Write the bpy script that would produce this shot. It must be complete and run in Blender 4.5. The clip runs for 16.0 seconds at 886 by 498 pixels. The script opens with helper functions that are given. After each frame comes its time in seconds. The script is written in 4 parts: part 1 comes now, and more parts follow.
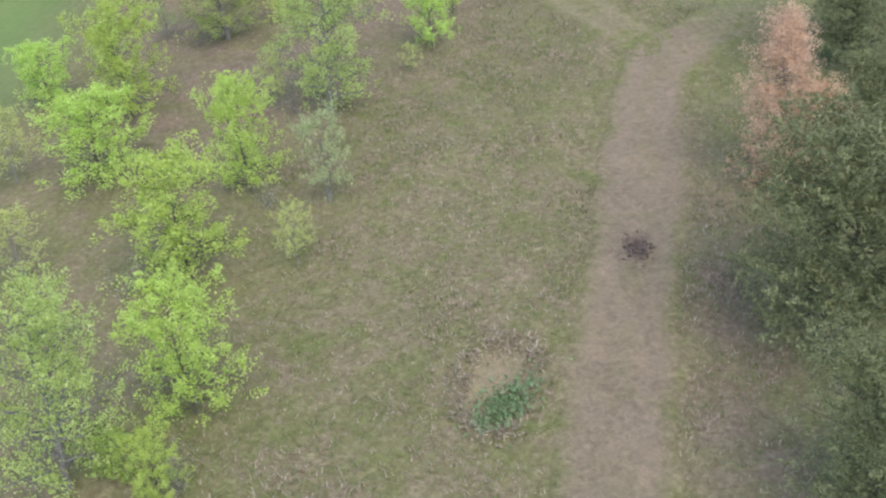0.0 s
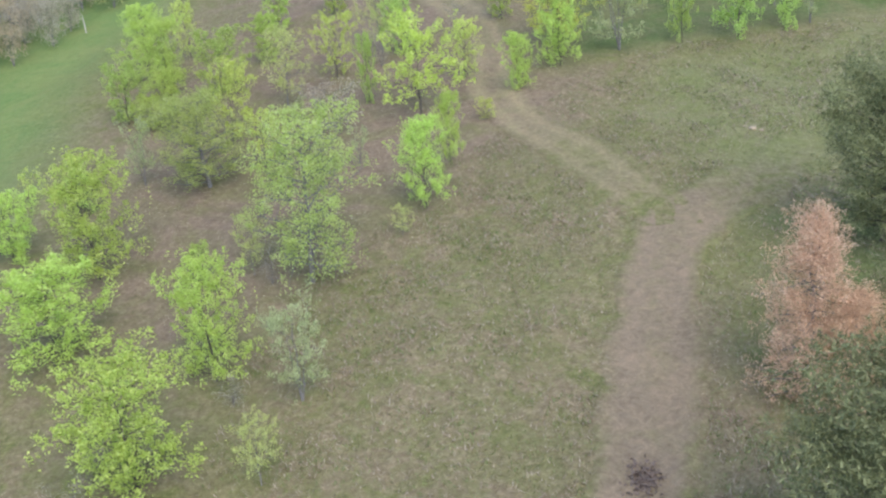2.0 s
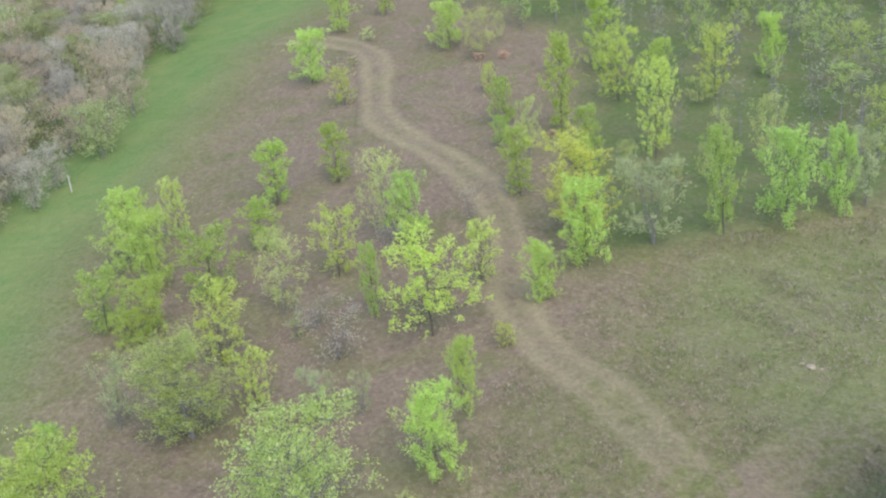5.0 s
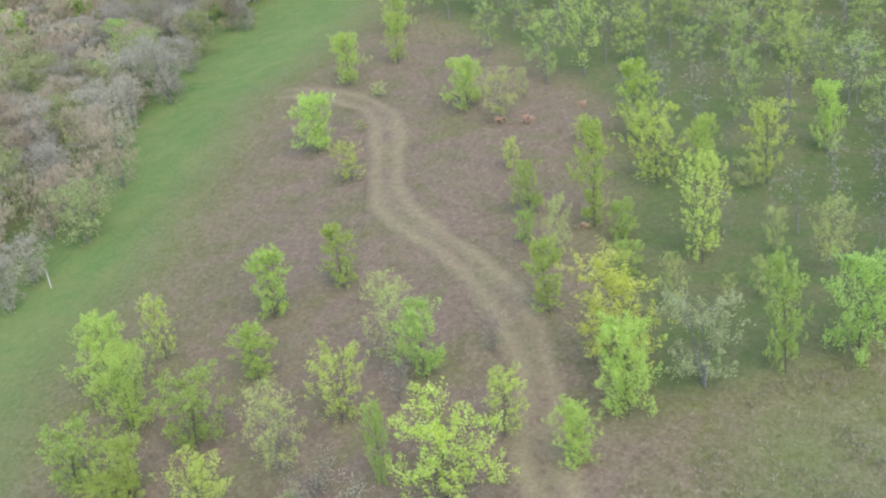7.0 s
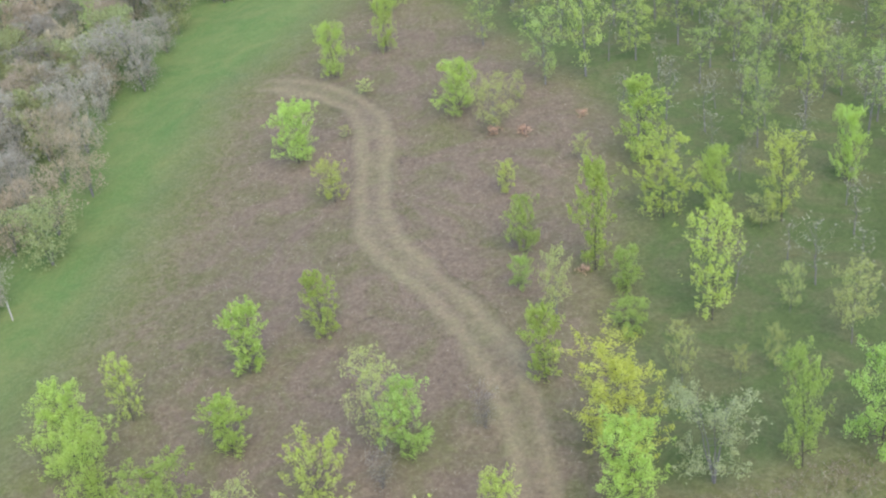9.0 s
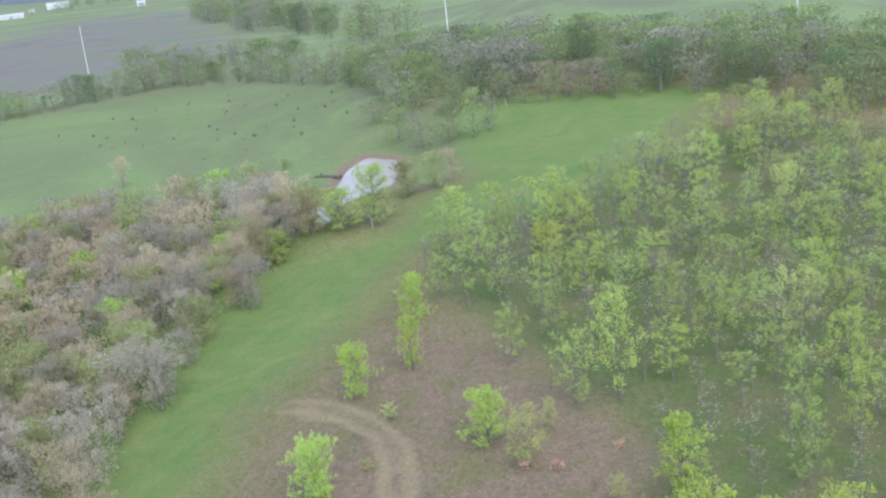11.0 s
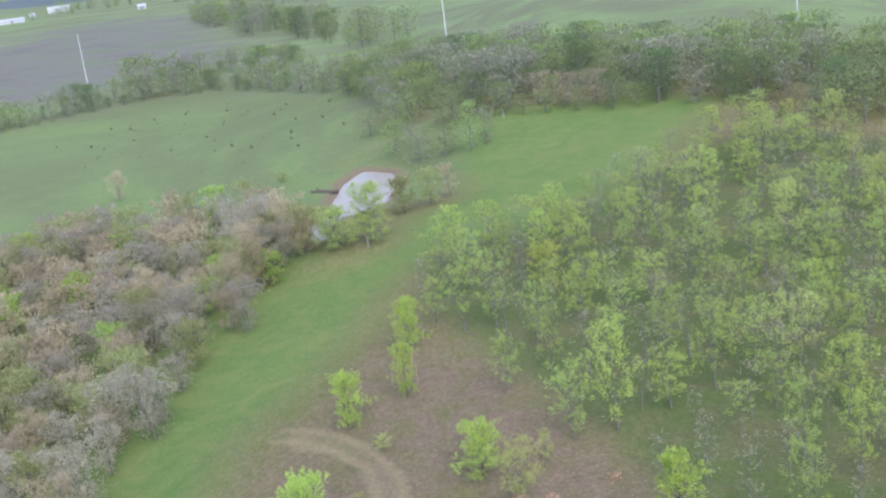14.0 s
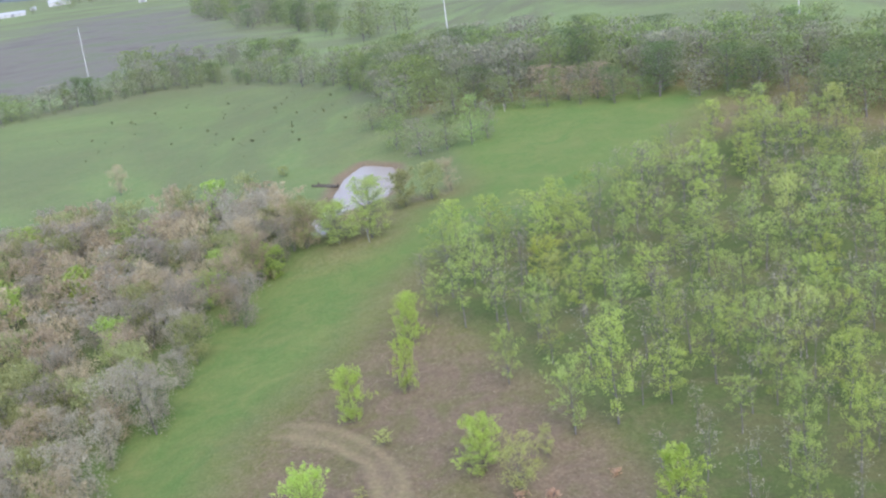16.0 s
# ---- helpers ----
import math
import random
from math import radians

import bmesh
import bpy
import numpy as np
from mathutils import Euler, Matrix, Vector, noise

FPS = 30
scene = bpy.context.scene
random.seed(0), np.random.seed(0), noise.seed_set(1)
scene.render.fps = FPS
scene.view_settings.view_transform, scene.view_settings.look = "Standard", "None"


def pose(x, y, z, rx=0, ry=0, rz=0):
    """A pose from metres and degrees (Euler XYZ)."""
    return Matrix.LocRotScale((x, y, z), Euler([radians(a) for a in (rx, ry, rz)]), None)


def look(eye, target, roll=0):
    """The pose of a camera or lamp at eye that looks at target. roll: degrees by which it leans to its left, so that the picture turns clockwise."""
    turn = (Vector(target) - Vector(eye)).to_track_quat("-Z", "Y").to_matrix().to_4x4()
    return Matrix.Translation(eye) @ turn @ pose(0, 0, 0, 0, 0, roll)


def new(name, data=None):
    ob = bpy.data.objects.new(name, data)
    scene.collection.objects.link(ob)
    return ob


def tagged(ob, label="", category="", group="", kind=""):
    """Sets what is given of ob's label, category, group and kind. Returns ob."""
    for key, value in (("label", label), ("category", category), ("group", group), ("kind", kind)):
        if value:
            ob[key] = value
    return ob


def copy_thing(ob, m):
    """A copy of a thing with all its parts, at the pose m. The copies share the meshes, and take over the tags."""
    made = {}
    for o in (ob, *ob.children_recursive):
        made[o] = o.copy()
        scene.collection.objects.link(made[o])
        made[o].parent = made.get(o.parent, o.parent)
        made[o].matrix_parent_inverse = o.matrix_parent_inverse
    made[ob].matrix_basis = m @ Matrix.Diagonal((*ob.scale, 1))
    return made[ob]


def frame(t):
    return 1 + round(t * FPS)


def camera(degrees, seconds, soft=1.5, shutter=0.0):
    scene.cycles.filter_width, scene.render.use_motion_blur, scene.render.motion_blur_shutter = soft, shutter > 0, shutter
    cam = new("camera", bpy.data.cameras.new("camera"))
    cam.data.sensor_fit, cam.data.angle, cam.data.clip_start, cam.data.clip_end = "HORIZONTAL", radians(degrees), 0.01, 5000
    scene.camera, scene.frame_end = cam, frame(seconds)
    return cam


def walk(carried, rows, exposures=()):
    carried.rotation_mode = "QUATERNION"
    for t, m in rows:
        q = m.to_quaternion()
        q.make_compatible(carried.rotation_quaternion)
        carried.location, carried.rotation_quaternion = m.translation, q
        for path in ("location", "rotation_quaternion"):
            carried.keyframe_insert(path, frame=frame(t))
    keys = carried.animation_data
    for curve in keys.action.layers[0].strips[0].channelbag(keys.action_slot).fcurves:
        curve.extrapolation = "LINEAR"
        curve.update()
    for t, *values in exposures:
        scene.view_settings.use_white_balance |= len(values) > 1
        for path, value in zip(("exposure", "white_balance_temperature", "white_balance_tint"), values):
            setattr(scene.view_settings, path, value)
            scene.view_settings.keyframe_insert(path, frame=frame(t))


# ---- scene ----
cam = camera(42.02, 16.0, soft=2.3)

# seconds, eye x y z, turn to the left, tilt up, lean
PATH = [
    (0, 4.89, -46.13, 16.22, 10, -27.13, -5.38),
    (0.5, 5, -44.26, 16.21, 10.03, -22.37, -4.88),
    (1, 5.17, -43.08, 16.8, 10.13, -22.11, -4.64),
    (1.5, 5.17, -41.96, 17.35, 10.18, -23.24, -4.24),
    (2, 5.13, -40.52, 18.2, 10.42, -23.75, -4.49),
    (2.5, 5.03, -38.74, 19.31, 10.5, -21.63, -5.11),
    (3, 4.98, -37.11, 20.07, 10.66, -21.11, -5.44),
    (3.2, 4.95, -36.52, 20.27, 10.76, -21.47, -5.41),
    (5.3, 4.19, -30.35, 24.37, 11.31, -22.27, -5.32),
    (5.5, 4.05, -29.46, 24.73, 11.32, -21.74, -5.25),
    (6, 3.81, -26.2, 25.38, 12.29, -21.43, -5.88),
    (6.5, 3.53, -24, 26.22, 12.58, -22.57, -6.26),
    (7, 3.45, -22.27, 27.29, 12.64, -23.44, -6.42),
    (7.5, 3.42, -20.7, 28.17, 12.42, -23.02, -5.89),
    (8, 3.29, -19.13, 29.01, 12.29, -23.82, -5.58),
    (8.5, 3.09, -17.41, 29.99, 12.45, -25.69, -5.8),
    (9, 2.79, -15.72, 31.16, 12.72, -27.88, -6.06),
    (9.5, 2.72, -14.04, 32.02, 13.36, -29.08, -6.58),
    (10, 2.63, -12.35, 32.91, 13.2, -23.41, -6.77),
    (10.2, 2.71, -11.93, 33.01, 12.97, -18.97, -6.4),
    (10.5, 2.82, -11.4, 33.3, 13.1, -16.2, -6.6),
    (12.3, 3.49, -9.07, 35.08, 13.57, -14.89, -7.3),
    (12.5, 3.5, -9.05, 35.1, 13.45, -15.01, -7.31),
    (13, 3.51, -9.03, 35.13, 13.46, -15.32, -7.36),
    (13.5, 3.52, -8.98, 35.18, 13.59, -15.75, -7.44),
    (14, 3.53, -8.93, 35.22, 13.62, -15.43, -7.62),
    (14.5, 3.54, -8.89, 35.27, 13.59, -14.89, -7.74),
    (15, 3.56, -8.86, 35.3, 13.62, -14.94, -7.76),
    (15.5, 3.57, -8.85, 35.32, 13.67, -15.34, -7.66),
    (16, 3.58, -8.85, 35.33, 13.74, -15.77, -7.7),
]


def flight_pose(x, y, z, turn, tilt, lean):
    a, b = radians(turn), radians(tilt)
    ahead = Vector((-math.sin(a) * math.cos(b), math.cos(a) * math.cos(b), math.sin(b)))
    return look((x, y, z), Vector((x, y, z)) + ahead * 10, lean)


walk(cam, [(row[0], flight_pose(*row[1:])) for row in PATH], exposures=[(0.0, 1.65, 6900, 11.5), (1.0, 1.68, 6850, 11), (3.0, 1.65, 6800, 11), (5.5, 1.62, 6750, 11), (10.2, 1.61, 6700, 11), (12.4, 1.53, 6450, 13), (13.5, 1.53, 6600, 13.5), (16.0, 1.53, 6850, 14)])

# ---- world and light: a bright overcast spring sky ----
world = bpy.data.worlds.new("sky")
scene.world = world
world.use_nodes = True
wn = world.node_tree.nodes
sky_node = wn.new("ShaderNodeTexSky")
sky_node.sky_type = "NISHITA"
sky_node.sun_disc = False
sky_node.sun_elevation = radians(52)
sky_node.sun_rotation = radians(150)
sky_node.air_density = 1.0
sky_node.dust_density = 0.7
wn["Background"].inputs["Strength"].default_value = 0.15
# the land lies in a shallow bowl: the sky reaches a little below the level
coord, raise_sky = wn.new("ShaderNodeTexCoord"), wn.new("ShaderNodeVectorMath")
raise_sky.operation, raise_sky.inputs[1].default_value = "ADD", (0, 0, 0.07)
world.node_tree.links.new(coord.outputs["Generated"], raise_sky.inputs[0])
world.node_tree.links.new(raise_sky.outputs[0], sky_node.inputs[0])
world.node_tree.links.new(sky_node.outputs[0], wn["Background"].inputs["Color"])
sun = new("sun", bpy.data.lights.new("sun", "SUN"))
sun.data.energy = 0.9
sun.data.angle = radians(45)
sun.data.color = (1.0, 0.96, 0.9)
sun.rotation_euler = Euler((radians(38), 0, radians(-150 + 180)))


# ---- terrain ----
def smooth(a, b, v):
    t = np.clip((np.asarray(v, float) - a) / (b - a), 0, 1)
    return t * t * (3 - 2 * t)


def base_height(x, y):
    """A hillside that rises to a broad crest, falls away to both sides and drops to a far valley."""
    x, y = np.asarray(x, float), np.asarray(y, float)
    u, r = x / 40, np.hypot(x, y)
    v = np.where(y < -60, -1 + 0.5 * np.tanh((y + 60) / 30), y / 60)
    past, v = np.maximum(v - 2, 0), np.minimum(v, 2)
    z = 0.93 + 0.06 * np.tanh(u) + 7.01 * v - 0.59 * v * v + 2.1 * np.tanh(past / 0.45) - 10.47 * np.tanh(u * u / 3) - 0.55 * np.tanh(u) * v
    z = z - 2 * smooth(260, 620, r) - 4 * smooth(600, 1400, r)
    roll = smooth(150, 260, y) * (1 - smooth(700, 950, r))
    return z + roll * (1.2 * np.sin(x * 0.021 + 1) * np.sin(y * 0.017) + 0.6 * np.sin(x * 0.05 + y * 0.03))


POND_LEVEL = 9.2
POND = [(-35.5, 118.0), (-31.4, 115.5), (-29.0, 108.1), (-28.6, 101.4), (-30.5, 97.8), (-31.8, 95.2), (-31.1, 87.9), (-32.1, 87.9), (-34.3, 94.1), (-33.6, 97.8), (-34.6, 103.1), (-35.9, 111.6)]
HOLLOW = (1.55, -20.2)


def height(x, y):
    """The ground, with the pond's basin, small swells and the dug hollow."""
    x, y = np.asarray(x, float), np.asarray(y, float)
    z = base_height(x, y)
    near = 1 - smooth(120, 200, np.hypot(x, y))
    z = z + near * (0.10 * np.sin(x * 0.41 + 0.6 * np.sin(y * 0.23)) * np.sin(y * 0.37 + 1.3) + 0.05 * np.sin(x * 1.3 + y * 0.7) * np.sin(y * 1.1 - x * 0.5))
    shore = inside(POND, x, y)
    z = z + (POND_LEVEL + 0.3 - z) * smooth(-9, -1, shore) - 1.2 * smooth(-0.8, 1.4, shore)
    hole = np.hypot((x - HOLLOW[0]) / 0.85, (y - HOLLOW[1]) / 1.4)
    return z - 0.28 * np.exp(-(hole ** 2)) + 0.14 * np.exp(-((hole - 1.45) / 0.35) ** 2)


def ground_z(x, y):
    return float(height(x, y))


def inside(poly, x, y):
    """Signed distance in metres to a closed outline: positive inside."""
    x, y = np.asarray(x, float), np.asarray(y, float)
    best, odd = np.full(x.shape, 1e9), np.zeros(x.shape, bool)
    for (ax, ay), (bx, by) in zip(poly, poly[1:] + poly[:1]):
        ux, uy = bx - ax, by - ay
        t = np.clip(((x - ax) * ux + (y - ay) * uy) / (ux * ux + uy * uy + 1e-9), 0, 1)
        best = np.minimum(best, np.hypot(x - ax - t * ux, y - ay - t * uy))
        cross = (ay > y) != (by > y)
        with np.errstate(divide="ignore", invalid="ignore"):
            odd ^= cross & (x < (y - ay) / (by - ay + 1e-12) * ux + ax)
    return np.where(odd, best, -best)


MOWN = [(-77.5, -38.0), (-65.5, -5.0), (-51.5, 12.0), (-41.5, 24.0), (-37.9, 28.5), (-37.6, 30.4), (-37.0, 32.4), (-36.4, 34.7), (-36.9, 39.6), (-38.9, 45.6), (-39.6, 51.0), (-39.2, 56.8), (-40.8, 61.1), (-41.0, 67.2), (-39.8, 71.5), (-40.0, 77.4), (-39.0, 82.3), (-28.2, 83.7), (-25.7, 86.3), (-25.5, 94.2), (-20.7, 96.8), (-25.0, 108.0), (-26.0, 118.0), (-25.0, 132.9), (-5.2, 129.6), (11.7, 127.5), (6.2, 121.5), (1.1, 103.1), (-2.5, 95.1), (-6.5, 86.9), (-12.9, 83.1), (-17.4, 80.7), (-20.2, 75.7), (-20.8, 68.7), (-22.2, 61.2), (-25.1, 53.3), (-24.5, 46.0), (-24.2, 38.1), (-23.8, 30.7), (-24.7, 25.0), (-24.9, 20.3), (-23.7, 15.1), (-22.4, 10.6), (-21.0, 0.0), (-24.0, -10.0), (-32.0, -38.0)]
THATCH = [(-22.5, 38.8), (-23.0, 50.2), (-19.7, 66.4), (-10.6, 61.3), (-3.4, 52.2), (-0.3, 45.7), (-1.2, 33.0), (-0.6, 21.4), (4.2, 15.0), (0.2, 4.6),
    (-6.9, -4.4), (-11.3, -10.4), (-16.1, -4.4), (-18.9, 7.0), (-21.3, 15.1), (-20.8, 24.9)]
WOODFLOOR = [(1.5, 16.6), (5.7, 18.6), (12.5, 22.4), (48.5, 36.9), (68.3, 79.6), (25.0, 105.6), (8.1, 111.6), (0.7, 100.8), (-11.2, 91.1), (-18.3, 80.6),
    (-18.9, 73.3), (-10.6, 61.3), (-3.4, 52.2), (0.5, 45.7), (0.5, 32.9)]
FRESH = [(7.5, 2.8), (19.5, 5.3), (30.2, 16.7), (38.2, 33.4), (19.6, 26.6), (10.9, 19.8), (4.9, 17.6), (3.6, 10.0)]
DRY_VERGE = [(6.2, -3.3), (8.1, -4.1), (9.3, -14.0), (9.2, -24.2), (7.2, -32.6), (6.0, -32.6), (6.5, -20.4), (6.6, -11.3)]
PINE_FOOT = [(8.6, 1.9), (17.4, 3.1), (21.8, -33.7), (9.6, -34.5), (9.6, -24.2), (9.7, -14.0), (9.0, -6.0)]
PASTURE = [(-37.5, 100.0), (-45.0, 107.5), (-68.0, 114.4), (-81.0, 111.5), (-156.0, 95.0), (-260.0, 167.0), (-175.0, 202.0), (-141.4, 207.7), (-124.0, 225.0), (-113.0, 231.0),
    (-98.0, 230.0), (-79.0, 213.0), (-55.0, 181.0), (-42.0, 141.0), (-30.0, 132.0), (-18.5, 128.0), (-20.0, 111.5), (-20.5, 100.0), (-31.0, 99.0)]
PLOUGHED = [(-170.0, 250.0), (-250.0, 300.0), (-360.0, 470.0), (-420.0, 820.0), (-292.0, 642.0), (-163.0, 399.0), (-124.5, 302.0), (-137.0, 272.0)]
BAND = [(-31.5, 24.0), (-30.4, 28.5), (-30.1, 30.4), (-29.5, 32.4), (-28.9, 34.7), (-29.4, 39.6), (-31.4, 45.6), (-32.1, 51.0), (-31.7, 56.8), (-33.3, 61.1),
    (-33.5, 67.2), (-32.3, 71.5), (-32.5, 77.4), (-31.5, 82.3), (-28.2, 83.7), (-28.5, 88.5), (-34.4, 92.7), (-38.5, 99.2), (-45.0, 106.5), (-56.5, 107.0),
    (-68.0, 113.5), (-81.0, 110.5), (-119.0, 103.0), (-95.0, 61.0), (-69.0, 33.0), (-44.0, 16.5)]

TRACK_UP = [(-25.8, 54.2), (-21.9, 53.3), (-18.8, 51.7), (-16.4, 49.6), (-14.8, 46.9), (-14.0, 43.6), (-13.4, 40.0), (-12.6, 36.7), (-11.4, 34.1), (-9.5, 31.8),
    (-7.4, 29.2), (-5.5, 26.4), (-4.0, 23.6), (-3.0, 21.1), (-2.3, 18.8), (-1.8, 14.2), (-0.8, 11.2), (0.6, 8.9), (2.8, 6.5), (4.9, 3.2),
    (6.1, 1.7), (6.5, 0.2)]
TRACK_MAIN = [(12.5, 7.3), (10.5, 5.0), (8.6, 2.9), (7.0, 0.8), (6.0, -3.3), (5.6, -8.9), (5.3, -12.4), (5.2, -14.0), (5.0, -16.9), (4.9, -19.4),
    (4.7, -21.8), (4.6, -24.1), (4.2, -31.0), (3.4, -43.0), (0.0, -60.0)]


def curve_points(pts, step=0.5):
    """A smooth line through the points, at even steps."""
    p = [Vector((*q, 0)) for q in pts]
    p = [2 * p[0] - p[1]] + p + [2 * p[-1] - p[-2]]
    out = []
    for a, b, c, d in zip(p, p[1:], p[2:], p[3:]):
        n = max(2, int((c - b).length / step))
        for i in range(n):
            t = i / n
            out.append(0.5 * (2 * b + (c - a) * t + (2 * a - 5 * b + 4 * c - d) * t * t + (3 * b - a - 3 * c + d) * t ** 3))
    return out + [p[-2]]


# ---- materials ----
def nodes_of(name):
    m = bpy.data.materials.new(name)
    m.use_nodes = True
    return m, m.node_tree.nodes, m.node_tree.links


def noise_node(n, l, scale, detail=4.0, rough=0.6, coord="Object", dist=0.0):
    tc = n.new("ShaderNodeTexCoord")
    t = n.new("ShaderNodeTexNoise")
    t.inputs["Scale"].default_value, t.inputs["Detail"].default_value = scale, detail
    t.inputs["Roughness"].default_value, t.inputs["Distortion"].default_value = rough, dist
    l.new(tc.outputs[coord], t.inputs["Vector"])
    return t.outputs["Fac"]


def ramp(n, l, fac, stops):
    r = n.new("ShaderNodeValToRGB")
    e = r.color_ramp.elements
    while len(e) < len(stops):
        e.new(0.5)
    for el, (pos, col) in zip(e, stops):
        el.position, el.color = pos, (*col, 1)
    l.new(fac, r.inputs[0])
    return r.outputs[0]


def mix(n, l, fac, a, b, mode="MIX"):
    m = n.new("ShaderNodeMix")
    m.data_type, m.blend_type = "RGBA", mode
    for v, k in ((fac, 0), (a, 6), (b, 7)):
        if isinstance(v, (int, float)):
            m.inputs[k].default_value = v
        elif isinstance(v, tuple):
            m.inputs[k].default_value = (*v, 1)
        else:
            l.new(v, m.inputs[k])
    return m.outputs[2]


def math_node(n, l, op, a, b=0.0, c=0.0, clamp=False):
    m = n.new("ShaderNodeMath")
    m.operation, m.use_clamp = op, clamp
    for i, v in enumerate((a, b, c)):
        if isinstance(v, (int, float)):
            m.inputs[i].default_value = v
        else:
            l.new(v, m.inputs[i])
    return m.outputs[0]


def ground_material():
    m, n, l = nodes_of("meadow_ground")
    b = n["Principled BSDF"]
    b.inputs["Roughness"].default_value = 0.95
    b.inputs["Specular IOR Level"].default_value = 0.1
    big = noise_node(n, l, 0.16, 5, 0.62)
    mid = noise_node(n, l, 0.8, 6, 0.72, dist=0.8)
    fine = noise_node(n, l, 5.0, 6, 0.8, dist=0.5)
    blot = noise_node(n, l, 0.3, 5, 0.68, dist=0.9)
    streak = noise_node(n, l, 2.2, 6, 0.8, dist=2.2)
    dry = ramp(n, l, fine, [(0.28, (0.124, 0.096, 0.055)), (0.5, (0.206, 0.163, 0.099)), (0.72, (0.325, 0.268, 0.176))])
    olive = ramp(n, l, fine, [(0.28, (0.088, 0.1, 0.033)), (0.5, (0.132, 0.146, 0.048)), (0.75, (0.188, 0.2, 0.08))])
    meadow = mix(n, l, ramp(n, l, mid, [(0.3, (0, 0, 0)), (0.61, (1, 1, 1))]), olive, dry)
    meadow = mix(n, l, math_node(n, l, "MULTIPLY", ramp(n, l, big, [(0.48, (0, 0, 0)), (0.66, (1, 1, 1))]), 0.45), meadow, olive)
    pale_grass = ramp(n, l, streak, [(0.60, (0, 0, 0)), (0.74, (0.55, 0.55, 0.55))])
    meadow = mix(n, l, pale_grass, meadow, (0.36, 0.31, 0.235))
    grass = ramp(n, l, fine, [(0.2, (0.084, 0.142, 0.041)), (0.5, (0.124, 0.198, 0.06)), (0.8, (0.178, 0.255, 0.094))])
    mown = mix(n, l, math_node(n, l, "MULTIPLY", ramp(n, l, blot, [(0.36, (0, 0, 0)), (0.68, (1, 1, 1))]), 0.6), grass, (0.222, 0.235, 0.088))
    mown = mix(n, l, math_node(n, l, "MULTIPLY", ramp(n, l, mid, [(0.5, (0, 0, 0)), (0.75, (1, 1, 1))]), 0.35), mown, (0.075, 0.14, 0.045))
    thatch = ramp(n, l, fine, [(0.26, (0.116, 0.084, 0.057)), (0.5, (0.199, 0.149, 0.103)), (0.74, (0.294, 0.232, 0.165))])
    thatch = mix(n, l, math_node(n, l, "MULTIPLY", ramp(n, l, blot, [(0.44, (0, 0, 0)), (0.66, (1, 1, 1))]), 0.6), thatch, olive)
    thatch = mix(n, l, pale_grass, thatch, (0.34, 0.29, 0.24))
    thatch = mix(n, l, math_node(n, l, "MULTIPLY", ramp(n, l, mid, [(0.3, (1, 1, 1)), (0.45, (0, 0, 0))]), 0.5), thatch, (0.10, 0.072, 0.058))
    # grass under trees: darker green, with part of their shade put into the colour
    shaded_grass = ramp(n, l, fine, [(0.2, (0.068, 0.096, 0.034)), (0.5, (0.102, 0.134, 0.048)), (0.8, (0.145, 0.176, 0.075))])
    wood = mix(n, l, ramp(n, l, blot, [(0.45, (0, 0, 0)), (0.64, (0.65, 0.65, 0.65))]), shaded_grass, thatch)
    plough = ramp(n, l, noise_node(n, l, 0.03, 6, 0.7, dist=1.0), [(0.35, (0.15, 0.133, 0.118)), (0.5, (0.187, 0.175, 0.145)), (0.62, (0.155, 0.178, 0.11))])
    soil = ramp(n, l, fine, [(0.2, (0.185, 0.138, 0.085)), (0.5, (0.255, 0.20, 0.125)), (0.8, (0.325, 0.265, 0.178))])
    soil = mix(n, l, math_node(n, l, "MULTIPLY", ramp(n, l, mid, [(0.40, (0, 0, 0)), (0.62, (1, 1, 1))]), 0.5), soil, (0.24, 0.225, 0.115))
    z1, z2 = n.new("ShaderNodeAttribute"), n.new("ShaderNodeAttribute")
    z1.attribute_name, z2.attribute_name = "zone_a", "zone_b"
    s1, s2 = n.new("ShaderNodeSeparateColor"), n.new("ShaderNodeSeparateColor")
    l.new(z1.outputs["Color"], s1.inputs[0])
    l.new(z2.outputs["Color"], s2.inputs[0])

    def ragged(w, amount=0.9):
        v = math_node(n, l, "MULTIPLY_ADD", math_node(n, l, "SUBTRACT", mid, 0.5), amount, w)
        return ramp(n, l, v, [(0.15, (0, 0, 0)), (0.85, (1, 1, 1))])
    # far fields: mown green paled, some distance haze mixed into the colour
    far = mix(n, l, ramp(n, l, noise_node(n, l, 0.014, 6, 0.65, dist=0.9), [(0.46, (0, 0, 0)), (0.64, (0.6, 0.6, 0.6))]), mix(n, l, 0.6, mown, (0.228, 0.285, 0.142)), mix(n, l, 0.6, plough, olive))
    band_tex = n.new("ShaderNodeTexNoise")
    stretch, place = n.new("ShaderNodeMapping"), n.new("ShaderNodeTexCoord")
    stretch.inputs["Scale"].default_value, stretch.inputs["Rotation"].default_value = (0.006, 0.03, 1), (0, 0, radians(14))
    l.new(place.outputs["Object"], stretch.inputs[0])
    l.new(stretch.outputs[0], band_tex.inputs["Vector"])
    band_tex.inputs["Scale"].default_value, band_tex.inputs["Detail"].default_value = 1.0, 6
    far = mix(n, l, ramp(n, l, band_tex.outputs["Fac"], [(0.42, (0, 0, 0)), (0.5, (0.5, 0.5, 0.5)), (0.62, (1, 1, 1))]), far, mix(n, l, 0.55, far, (0.15, 0.135, 0.10)))
    col = mix(n, l, s2.outputs[2], meadow, far)
    col = mix(n, l, ragged(s1.outputs[1]), col, thatch)
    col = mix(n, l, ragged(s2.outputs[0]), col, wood)
